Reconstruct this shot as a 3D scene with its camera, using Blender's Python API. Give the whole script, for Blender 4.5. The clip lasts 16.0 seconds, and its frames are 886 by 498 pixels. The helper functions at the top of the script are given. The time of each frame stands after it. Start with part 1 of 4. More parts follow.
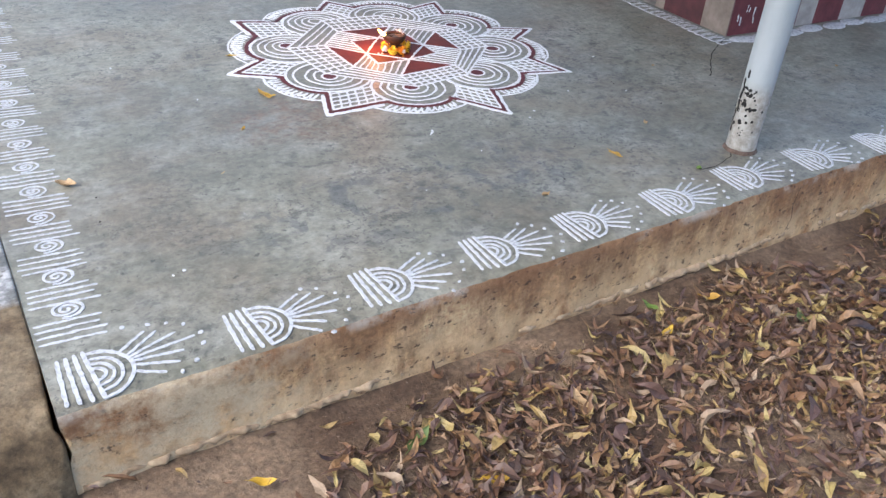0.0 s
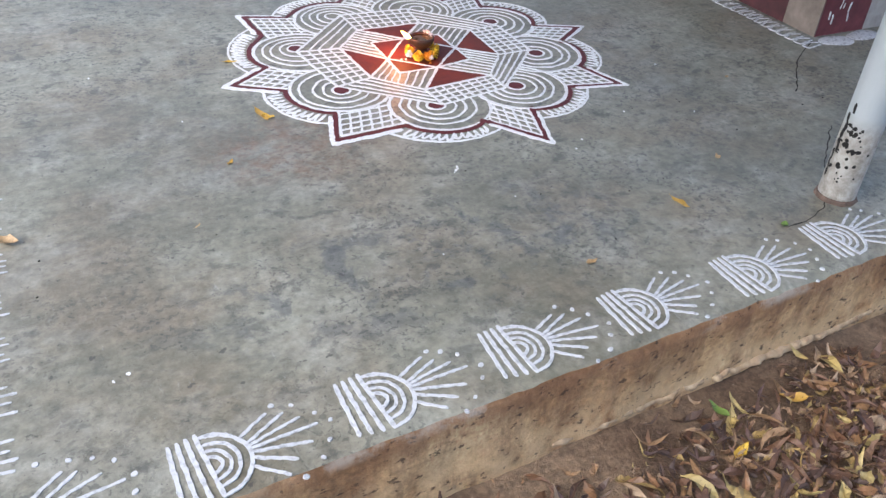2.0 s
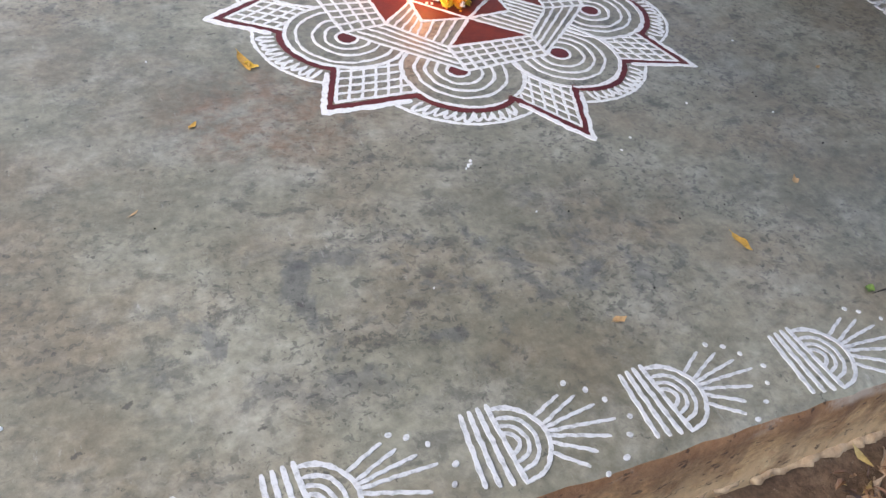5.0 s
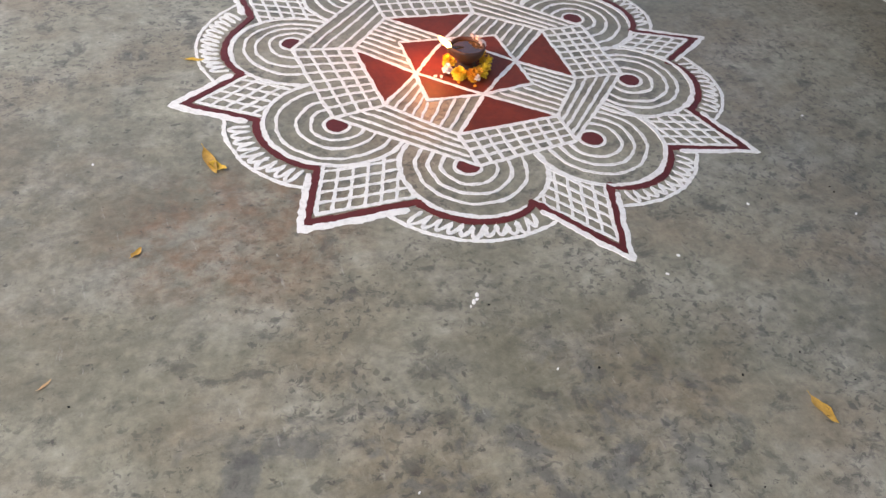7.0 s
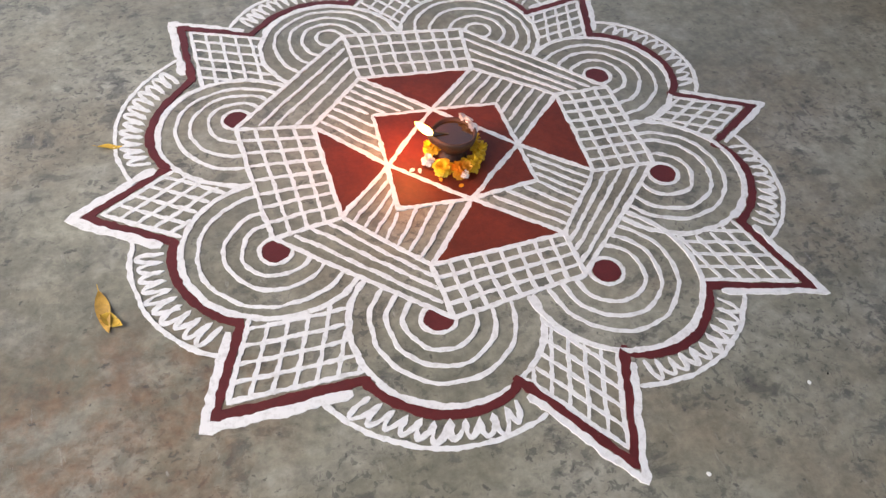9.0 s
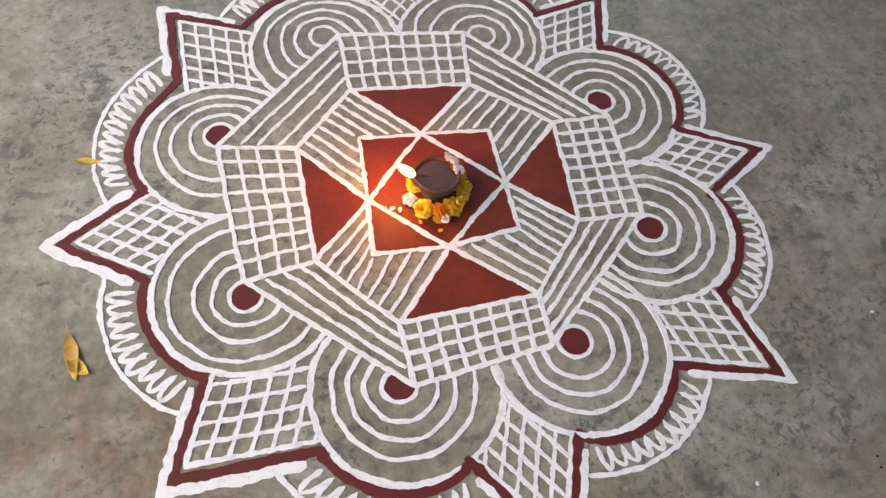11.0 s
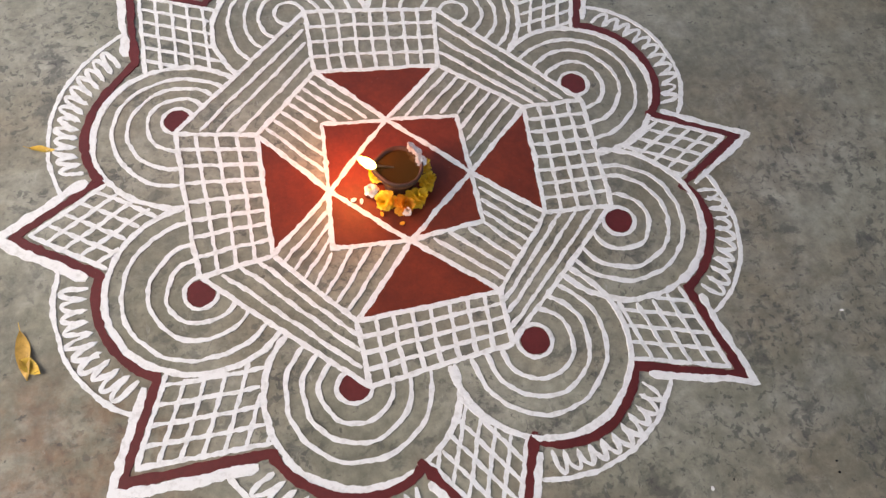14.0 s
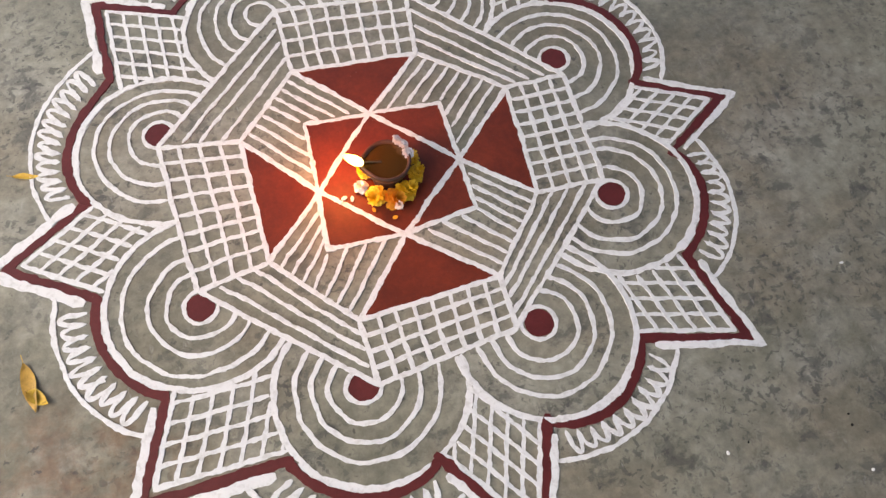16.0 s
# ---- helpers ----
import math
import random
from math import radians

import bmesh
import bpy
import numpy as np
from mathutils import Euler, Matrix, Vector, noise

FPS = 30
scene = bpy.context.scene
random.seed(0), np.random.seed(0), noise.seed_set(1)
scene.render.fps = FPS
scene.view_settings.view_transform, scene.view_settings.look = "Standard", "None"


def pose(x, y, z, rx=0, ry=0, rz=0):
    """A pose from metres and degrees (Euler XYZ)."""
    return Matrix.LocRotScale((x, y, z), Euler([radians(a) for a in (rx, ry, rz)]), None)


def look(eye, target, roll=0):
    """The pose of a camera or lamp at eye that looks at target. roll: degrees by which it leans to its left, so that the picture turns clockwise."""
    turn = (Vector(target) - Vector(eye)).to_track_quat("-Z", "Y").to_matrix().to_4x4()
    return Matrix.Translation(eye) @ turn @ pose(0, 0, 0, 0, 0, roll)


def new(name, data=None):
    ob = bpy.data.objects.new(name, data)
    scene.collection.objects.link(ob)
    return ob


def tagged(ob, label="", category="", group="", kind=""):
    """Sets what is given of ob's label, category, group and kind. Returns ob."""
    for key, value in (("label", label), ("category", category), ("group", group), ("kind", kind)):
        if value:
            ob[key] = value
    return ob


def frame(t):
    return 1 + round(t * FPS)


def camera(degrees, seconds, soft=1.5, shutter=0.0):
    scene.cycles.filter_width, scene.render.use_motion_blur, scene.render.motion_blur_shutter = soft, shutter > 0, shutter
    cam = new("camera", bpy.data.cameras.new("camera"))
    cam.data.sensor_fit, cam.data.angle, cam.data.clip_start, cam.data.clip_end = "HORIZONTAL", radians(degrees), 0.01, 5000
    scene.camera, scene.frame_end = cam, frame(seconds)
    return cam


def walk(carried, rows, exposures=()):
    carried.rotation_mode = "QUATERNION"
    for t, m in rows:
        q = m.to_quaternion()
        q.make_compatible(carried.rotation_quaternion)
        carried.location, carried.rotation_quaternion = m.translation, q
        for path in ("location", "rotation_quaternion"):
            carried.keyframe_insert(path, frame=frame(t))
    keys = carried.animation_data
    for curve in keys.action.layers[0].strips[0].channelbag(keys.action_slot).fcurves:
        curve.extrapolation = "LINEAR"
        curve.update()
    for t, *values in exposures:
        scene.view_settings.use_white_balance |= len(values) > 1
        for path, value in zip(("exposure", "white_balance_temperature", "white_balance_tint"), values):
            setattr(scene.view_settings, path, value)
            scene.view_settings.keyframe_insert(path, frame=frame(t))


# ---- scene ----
cam = camera(57.0, 16.0, soft=1.4)
PATH = [
    (0, (-1.6425, -2.8900, 1.1902), (-0.7019, -1.5075, 0.0930), 4.48),
    (0.5, (-1.5517, -2.7584, 1.1890), (-0.6293, -1.3729, 0.0801), 4.12),
    (1, (-1.4926, -2.6426, 1.1772), (-0.5983, -1.2653, 0.0356), 3.67),
    (1.5, (-1.4180, -2.5492, 1.1668), (-0.5587, -1.1715, -0.0009), 3.54),
    (2, (-1.3020, -2.4568, 1.1782), (-0.4848, -1.0696, -0.0082), 3.81),
    (2.5, (-1.2272, -2.3740, 1.1595), (-0.4323, -1.0038, -0.0615), 4.51),
    (3, (-1.1754, -2.2571, 1.1492), (-0.3799, -0.9345, -0.1228), 5.91),
    (3.2, (-1.1584, -2.2121, 1.1403), (-0.3572, -0.9082, -0.1474), 6.67),
    (5.3, (-0.9735, -2.0344, 1.1242), (-0.2949, -0.7517, -0.2521), 9.36),
    (5.5, (-0.9400, -2.0227, 1.1253), (-0.2772, -0.7314, -0.2506), 9.14),
    (6, (-0.8756, -1.9710, 1.1144), (-0.2381, -0.6627, -0.2574), 8.50),
    (6.5, (-0.8162, -1.8223, 1.0935), (-0.1865, -0.5053, -0.2737), 7.59),
    (7, (-0.7665, -1.6638, 1.0816), (-0.1599, -0.3408, -0.2902), 6.66),
    (7.5, (-0.6681, -1.5343, 1.0659), (-0.1113, -0.2016, -0.3175), 6.46),
    (8, (-0.5496, -1.4203, 1.0410), (-0.0463, -0.0808, -0.3563), 6.17),
    (8.5, (-0.4883, -1.3341, 1.0503), (-0.0142, -0.0168, -0.3780), 5.44),
    (9, (-0.4355, -1.1533, 1.0947), (0.0306, 0.0904, -0.4006), 5.13),
    (9.5, (-0.3992, -1.0716, 1.2209), (0.0310, 0.1024, -0.3400), 5.26),
    (9.7, (-0.4039, -1.0525, 1.2455), (0.0402, 0.0820, -0.3406), 6.94),
    (11.8, (-0.2187, -0.8383, 1.2983), (0.0945, 0.1089, -0.4351), 8.82),
    (12, (-0.2177, -0.8363, 1.2958), (0.0976, 0.0973, -0.4446), 9.04),
    (12.5, (-0.2169, -0.8199, 1.3059), (0.1105, 0.0751, -0.4525), 10.14),
    (13, (-0.1977, -0.8098, 1.3194), (0.1284, 0.0698, -0.4470), 10.15),
    (13.5, (-0.1835, -0.8080, 1.3287), (0.1354, 0.0644, -0.4425), 9.79),
    (14, (-0.1789, -0.8063, 1.3257), (0.1285, 0.0594, -0.4509), 9.28),
    (14.5, (-0.1751, -0.8016, 1.3302), (0.1265, 0.0496, -0.4544), 9.16),
    (15, (-0.1683, -0.7799, 1.3305), (0.1351, 0.0605, -0.4589), 8.73),
    (15.5, (-0.1598, -0.7801, 1.3267), (0.1310, 0.0514, -0.4689), 6.37),
    (16, (-0.1745, -0.7776, 1.3318), (0.1335, 0.0301, -0.4717), 5.08),
]
walk(cam, [(t, look(eye, target, roll)) for t, eye, target, roll in PATH],
     exposures=[(0.0, 1.24, 5850, 10), (3.0, 1.12, 6000, 10), (5.5, 1.05, 6350, 11), (6.0, 1.0, 6550, 11), (9.0, 0.97, 6750, 12), (12.0, 0.98, 6850, 12), (16.0, 0.96, 7000, 12)])

# ---- light: bright open sky round a roofed yard ----
world = bpy.data.worlds.new("sky")
scene.world = world
world.use_nodes = True
wn = world.node_tree
sky = wn.nodes.new("ShaderNodeTexSky")
sky.sky_type = "NISHITA"
sky.sun_disc = False
sky.sun_elevation, sky.sun_rotation = radians(46), radians(263)
sky.air_density, sky.dust_density = 1.0, 3.0
wn.links.new(sky.outputs[0], wn.nodes["Background"].inputs[0])
wn.nodes["Background"].inputs[1].default_value = 0.15
sun_data = bpy.data.lights.new("sun", "SUN")
sun_data.energy, sun_data.angle, sun_data.color = 0.9, radians(50), (1.0, 0.97, 0.93)
sun = new("sun", sun_data)
sun.matrix_world = look((-4.8, -0.6, 5.0), (0, 0, 0))

# ---- materials ----


def material(name, rough=0.8, metal=0.0):
    """A node material and its tools: node tree, shader, and helpers to add nodes."""
    m = bpy.data.materials.new(name)
    m.use_nodes = True
    t = m.node_tree
    s = t.nodes["Principled BSDF"]
    s.inputs["Roughness"].default_value, s.inputs["Metallic"].default_value = rough, metal
    return m, t, s


def coords(t, scale=(1, 1, 1), kind="Object"):
    c = t.nodes.new("ShaderNodeTexCoord")
    mp = t.nodes.new("ShaderNodeMapping")
    mp.inputs["Scale"].default_value = scale
    t.links.new(c.outputs[kind], mp.inputs[0])
    return mp.outputs[0]


def noise_of(t, vec, scale, detail=4.0, rough=0.55, distort=0.0):
    n = t.nodes.new("ShaderNodeTexNoise")
    n.inputs["Scale"].default_value, n.inputs["Detail"].default_value = scale, detail
    n.inputs["Roughness"].default_value, n.inputs["Distortion"].default_value = rough, distort
    t.links.new(vec, n.inputs["Vector"])
    return n.outputs["Fac"]


def ramp(t, fac, *stops):
    r = t.nodes.new("ShaderNodeValToRGB")
    while len(r.color_ramp.elements) < len(stops):
        r.color_ramp.elements.new(0.5)
    for e, (at, c) in zip(r.color_ramp.elements, stops):
        e.position, e.color = at, (*c, 1) if len(c) == 3 else c
    t.links.new(fac, r.inputs[0])
    return r.outputs[0]


def grey(v):
    return (v, v, v)


def mix(t, fac, a, b, how="MIX"):
    n = t.nodes.new("ShaderNodeMix")
    n.data_type, n.blend_type = "RGBA", how
    for socket, value in ((n.inputs[0], fac), (n.inputs[6], a), (n.inputs[7], b)):
        if hasattr(value, "is_output"):
            t.links.new(value, socket)
        elif socket == n.inputs[0]:
            socket.default_value = value
        else:
            socket.default_value = (*value, 1)
    return n.outputs[2]


def bump(t, s, height, strength, distance):
    b = t.nodes.new("ShaderNodeBump")
    b.inputs["Strength"].default_value, b.inputs["Distance"].default_value = strength, distance
    t.links.new(height, b.inputs["Height"])
    t.links.new(b.outputs[0], s.inputs["Normal"])


def axis_of(t, n):
    """One of the object's own coordinates."""
    c = t.nodes.new("ShaderNodeTexCoord")
    x = t.nodes.new("ShaderNodeSeparateXYZ")
    t.links.new(c.outputs["Object"], x.inputs[0])
    return x.outputs[n]


def chance(t, low, high):
    """A value of each object's own between low and high."""
    o = t.nodes.new("ShaderNodeObjectInfo")
    r = t.nodes.new("ShaderNodeMapRange")
    r.inputs[3].default_value, r.inputs[4].default_value = low, high
    t.links.new(o.outputs["Random"], r.inputs[0])
    return r.outputs[0]


def stain(t, at, size):
    """A soft patch of the given half sizes round a place on the floor, 1 in its middle."""
    c = t.nodes.new("ShaderNodeTexCoord")
    mp = t.nodes.new("ShaderNodeMapping")
    mp.inputs["Location"].default_value = (-at[0] / size[0], -at[1] / size[1], 0)
    mp.inputs["Scale"].default_value = (1 / size[0], 1 / size[1], 1)
    g = t.nodes.new("ShaderNodeTexGradient")
    g.gradient_type = "SPHERICAL"
    t.links.new(c.outputs["Object"], mp.inputs[0])
    t.links.new(mp.outputs[0], g.inputs[0])
    return ramp(t, g.outputs["Fac"], (0.0, grey(0)), (0.45, grey(1)))


def make_concrete():
    m, t, s = material("polished_cement", 0.5)
    v = coords(t)
    large = noise_of(t, v, 1.5, 5, 0.55, 0.4)
    c = ramp(t, large, (0.36, (0.158, 0.15, 0.109)), (0.5, (0.212, 0.203, 0.153)), (0.64, (0.268, 0.258, 0.2)))
    brown = ramp(t, noise_of(t, coords(t, (1.0, 1.5, 1)), 2.1, 6, 0.62), (0.45, grey(0)), (0.62, grey(0.55)))
    c = mix(t, brown, c, (0.2, 0.158, 0.106))
    pale = ramp(t, noise_of(t, coords(t, (0.9, 1.1, 1)), 4.2, 9, 0.72, 0.3), (0.48, grey(0)), (0.64, grey(0.55)))
    c = mix(t, pale, c, (0.33, 0.318, 0.268))
    dark = ramp(t, noise_of(t, coords(t, (0.9, 1.1, 1)), 15.0, 8, 0.7, 0.3), (0.55, grey(0)), (0.61, grey(0.6)))
    zone = ramp(t, noise_of(t, v, 0.9, 3, 0.5), (0.42, grey(0.35)), (0.54, grey(1)))
    zone = mix(t, stain(t, (-0.45, -1.12), (0.75, 0.3)), zone, (1, 1, 1))
    c = mix(t, mix(t, dark, (0, 0, 0), zone), c, (0.07, 0.069, 0.062))
    blue = ramp(t, noise_of(t, v, 9.0, 7, 0.66, 0.3), (0.52, grey(0)), (0.58, grey(0.6)))
    c = mix(t, mix(t, blue, (0, 0, 0), stain(t, (-0.5, -1.1), (0.8, 0.26))), c, (0.1, 0.103, 0.103))
    flecks = ramp(t, noise_of(t, v, 64.0, 5, 0.6, 0.6), (0.55, grey(0)), (0.59, grey(0.65)))
    where = mix(t, ramp(t, noise_of(t, v, 4.5, 4, 0.6), (0.44, grey(0)), (0.55, grey(1))), (0, 0, 0), zone)
    c = mix(t, mix(t, flecks, (0, 0, 0), where), c, (0.062, 0.062, 0.056))
    rust = ramp(t, noise_of(t, v, 16.0, 6, 0.7), (0.42, grey(0)), (0.62, grey(0.7)))
    c = mix(t, mix(t, rust, (0, 0, 0), stain(t, (-0.66, -0.47), (0.3, 0.24))), c, (0.175, 0.1, 0.056))
    fine = noise_of(t, v, 55.0, 8, 0.75)
    c = mix(t, 0.45, c, ramp(t, fine, (0.36, grey(0.3)), (0.64, grey(0.7))), "OVERLAY")
    cloud = noise_of(t, v, 15.0, 8, 0.7, 0.2)
    c = mix(t, 0.28, c, ramp(t, cloud, (0.38, grey(0.28)), (0.62, grey(0.7))), "OVERLAY")
    mottle = noise_of(t, v, 30.0, 6, 0.7, 0.3)
    c = mix(t, 0.2, c, ramp(t, mottle, (0.4, grey(0.25)), (0.58, grey(0.66))), "OVERLAY")
    specks = ramp(t, noise_of(t, v, 38.0, 4, 0.65), (0.63, grey(0)), (0.68, grey(0.75)))
    c = mix(t, specks, c, (0.055, 0.052, 0.046))
    scuff = ramp(t, noise_of(t, coords(t, (3, 0.7, 1)), 22.0, 6, 0.75), (0.62, grey(0)), (0.72, grey(0.55)))
    c = mix(t, scuff, c, (0.42, 0.41, 0.38))
    t.links.new(c, s.inputs["Base Color"])
    t.links.new(ramp(t, large, (0.38, grey(0.38)), (0.62, grey(0.52))), s.inputs["Roughness"])
    bump(t, s, fine, 0.12, 0.003)
    return m


def make_riser():
    m, t, s = material("stained_plaster", 0.9)
    big = noise_of(t, coords(t), 3.0, 6, 0.6, 0.5)
    c = ramp(t, big, (0.4, (0.4, 0.215, 0.095)), (0.5, (0.57, 0.355, 0.17)), (0.62, (0.7, 0.49, 0.27)))
    streak = ramp(t, noise_of(t, coords(t, (1, 1, 0.12)), 13.0, 6, 0.7), (0.44, grey(0)), (0.6, grey(0.6)))
    c = mix(t, streak, c, (0.2, 0.1, 0.05))
    blot = ramp(t, noise_of(t, coords(t), 9.0, 8, 0.72), (0.5, grey(0)), (0.62, grey(0.6)))
    c = mix(t, blot, c, (0.44, 0.275, 0.145))
    c = mix(t, 0.45, c, ramp(t, noise_of(t, coords(t), 60.0, 8, 0.75), (0.38, grey(0.18)), (0.62, grey(0.82))), "OVERLAY")
    c = mix(t, 0.3, c, ramp(t, noise_of(t, coords(t, (1, 1, 0.5)), 26.0, 8, 0.75), (0.4, grey(0.22)), (0.6, grey(0.74))), "OVERLAY")
    top = t.nodes.new("ShaderNodeMapRange")
    top.inputs[1].default_value, top.inputs[2].default_value = -0.06, -0.2
    t.links.new(axis_of(t, 2), top.inputs[0])
    c = mix(t, mix(t, ramp(t, noise_of(t, coords(t), 14.0, 5), (0.36, grey(0)), (0.56, grey(0.85))), (0, 0, 0), top.outputs[0]), c, (0.72, 0.51, 0.28))
    wet = t.nodes.new("ShaderNodeMath")
    wet.operation = "MULTIPLY_ADD"
    wet.inputs[1].default_value = 0.22
    t.links.new(noise_of(t, coords(t, (1, 1, 0.3)), 6.0, 6, 0.65), wet.inputs[0])
    t.links.new(axis_of(t, 2), wet.inputs[2])
    c = mix(t, ramp(t, wet.outputs[0], (0.03, grey(0)), (0.095, grey(0.72))), c, (0.2, 0.095, 0.045))
    pits = ramp(t, noise_of(t, coords(t, (1, 1, 1.6)), 38.0, 5, 0.65), (0.6, grey(0)), (0.65, grey(0.85)))
    c = mix(t, pits, c, (0.07, 0.04, 0.024))
    crust = ramp(t, noise_of(t, coords(t), 8.0, 7, 0.7), (0.4, grey(0)), (0.58, grey(0.9)))
    c = mix(t, mix(t, crust, (0, 0, 0), stain(t, (-1.55, -1.57), (0.55, 1.0))), c, (0.68, 0.56, 0.37))
    rim = t.nodes.new("ShaderNodeMapRange")
    rim.inputs[1].default_value, rim.inputs[2].default_value = -0.034, -0.014
    t.links.new(axis_of(t, 2), rim.inputs[0])
    worn = ramp(t, noise_of(t, coords(t), 5.0, 7, 0.7), (0.5, grey(0)), (0.6, grey(0.8)))
    c = mix(t, mix(t, worn, (0, 0, 0), rim.outputs[0]), c, (0.5, 0.43, 0.35))
    t.links.new(c, s.inputs["Base Color"])
    bump(t, s, noise_of(t, coords(t), 24.0, 9, 0.75), 1.0, 0.02)
    return m


def make_slab_side():
    m, t, s = material("weathered_slab", 0.92)
    big = noise_of(t, coords(t), 5.0, 6, 0.65)
    tan = ramp(t, big, (0.4, (0.07, 0.045, 0.022)), (0.5, (0.145, 0.1, 0.052)), (0.62, (0.23, 0.172, 0.1)))
    old = ramp(t, noise_of(t, coords(t), 9.0, 6, 0.7), (0.42, (0.18, 0.18, 0.165)), (0.58, (0.48, 0.47, 0.45)))
    edge = t.nodes.new("ShaderNodeMath")
    edge.operation = "MULTIPLY_ADD"
    edge.inputs[1].default_value = 0.12
    t.links.new(noise_of(t, coords(t), 12.0, 5), edge.inputs[0])
    t.links.new(axis_of(t, 1), edge.inputs[2])
    r = t.nodes.new("ShaderNodeMapRange")
    r.inputs[1].default_value, r.inputs[2].default_value = -1.1, -1.07
    t.links.new(edge.outputs[0], r.inputs[0])
    c = mix(t, r.outputs[0], tan, old)
    c = mix(t, 0.6, c, ramp(t, noise_of(t, coords(t), 45.0, 8, 0.75), (0.38, grey(0.2)), (0.62, grey(0.78))), "OVERLAY")
    pits = ramp(t, noise_of(t, coords(t), 40.0, 4, 0.6), (0.62, grey(0)), (0.7, grey(0.7)))
    c = mix(t, pits, c, (0.08, 0.055, 0.03))
    t.links.new(c, s.inputs["Base Color"])
    bump(t, s, noise_of(t, coords(t), 26.0, 8, 0.7), 0.7, 0.012)
    return m


def make_dirt():
    m, t, s = material("trodden_earth", 0.95)
    c = ramp(t, noise_of(t, coords(t), 2.2, 6, 0.6), (0.4, (0.088, 0.053, 0.031)), (0.5, (0.16, 0.103, 0.061)), (0.62, (0.26, 0.18, 0.112)))
    c = mix(t, 0.6, c, ramp(t, noise_of(t, coords(t), 50.0, 8, 0.75), (0.38, grey(0.2)), (0.62, grey(0.78))), "OVERLAY")
    grit = ramp(t, noise_of(t, coords(t), 110.0, 3, 0.6), (0.66, grey(0)), (0.72, grey(0.7)))
    c = mix(t, grit, c, (0.34, 0.27, 0.2))
    t.links.new(c, s.inputs["Base Color"])
    bump(t, s, noise_of(t, coords(t), 40.0, 9, 0.75), 0.8, 0.02)
    return m


def make_chalk(name="rice_flour_paint", base=(0.73, 0.725, 0.715), thin=(0.6, 0.59, 0.57)):
    m, t, s = material(name, 0.95)
    c = ramp(t, noise_of(t, coords(t), 70.0, 6, 0.7), (0.36, thin), (0.5, base), (1.0, base))
    worn = ramp(t, noise_of(t, coords(t), 11.0, 5, 0.6), (0.6, grey(0)), (0.75, grey(0.3)))
    c = mix(t, worn, c, (0.56, 0.52, 0.49))
    t.links.new(c, s.inputs["Base Color"])
    bump(t, s, noise_of(t, coords(t), 160.0, 5, 0.7), 0.5, 0.002)
    return m


def make_red(name="red_ochre_paint", a=(0.095, 0.0125, 0.005), b=(0.19, 0.027, 0.009)):
    m, t, s = material(name, 0.55)
    s.inputs["Specular IOR Level"].default_value = 0.35
    c = ramp(t, noise_of(t, coords(t), 9.0, 6, 0.65), (0.3, a), (0.7, b))
    c = mix(t, 0.35, c, ramp(t, noise_of(t, coords(t), 90.0, 5, 0.7), (0.3, grey(0.3)), (0.7, grey(0.7))), "OVERLAY")
    thin = ramp(t, noise_of(t, coords(t), 130.0, 4, 0.7), (0.68, grey(0)), (0.76, grey(0.5)))
    c = mix(t, thin, c, (0.26, 0.18, 0.14))
    t.links.new(c, s.inputs["Base Color"])
    bump(t, s, noise_of(t, coords(t), 120.0, 5, 0.7), 0.3, 0.002)
    return m


def make_plain(name, a, b, scale=20.0, rough=0.8, relief=0.3):
    m, t, s = material(name, rough)
    c = ramp(t, noise_of(t, coords(t), scale, 6, 0.65), (0.3, a), (0.7, b))
    t.links.new(c, s.inputs["Base Color"])
    bump(t, s, noise_of(t, coords(t), scale * 3, 5, 0.7), relief, 0.003)
    return m


def make_leaf(name, colours, rough=0.55):
    m, t, s = material(name, rough)
    r = t.nodes.new("ShaderNodeValToRGB")
    r.color_ramp.interpolation = "CONSTANT"
    while len(r.color_ramp.elements) < len(colours):
        r.color_ramp.elements.new(0.5)
    for n, (e, c) in enumerate(zip(r.color_ramp.elements, colours)):
        e.position, e.color = n / len(colours), (*c, 1)
    add = t.nodes.new("ShaderNodeMath")
    add.operation = "ADD"
    o, g, f = t.nodes.new("ShaderNodeObjectInfo"), t.nodes.new("ShaderNodeNewGeometry"), t.nodes.new("ShaderNodeMath")
    t.links.new(o.outputs["Random"], add.inputs[0])
    t.links.new(g.outputs["Random Per Island"], add.inputs[1])
    f.operation = "FRACT"
    t.links.new(add.outputs[0], f.inputs[0])
    t.links.new(f.outputs[0], r.inputs[0])
    c = mix(t, 0.7, r.outputs[0], ramp(t, noise_of(t, coords(t), 45.0, 5, 0.7), (0.3, grey(0.25)), (0.7, grey(0.72))), "OVERLAY")
    spots = ramp(t, noise_of(t, coords(t), 120.0, 3, 0.6), (0.64, grey(0)), (0.7, grey(0.7)))
    c = mix(t, spots, c, (0.06, 0.035, 0.015))
    t.links.new(c, s.inputs["Base Color"])
    return m


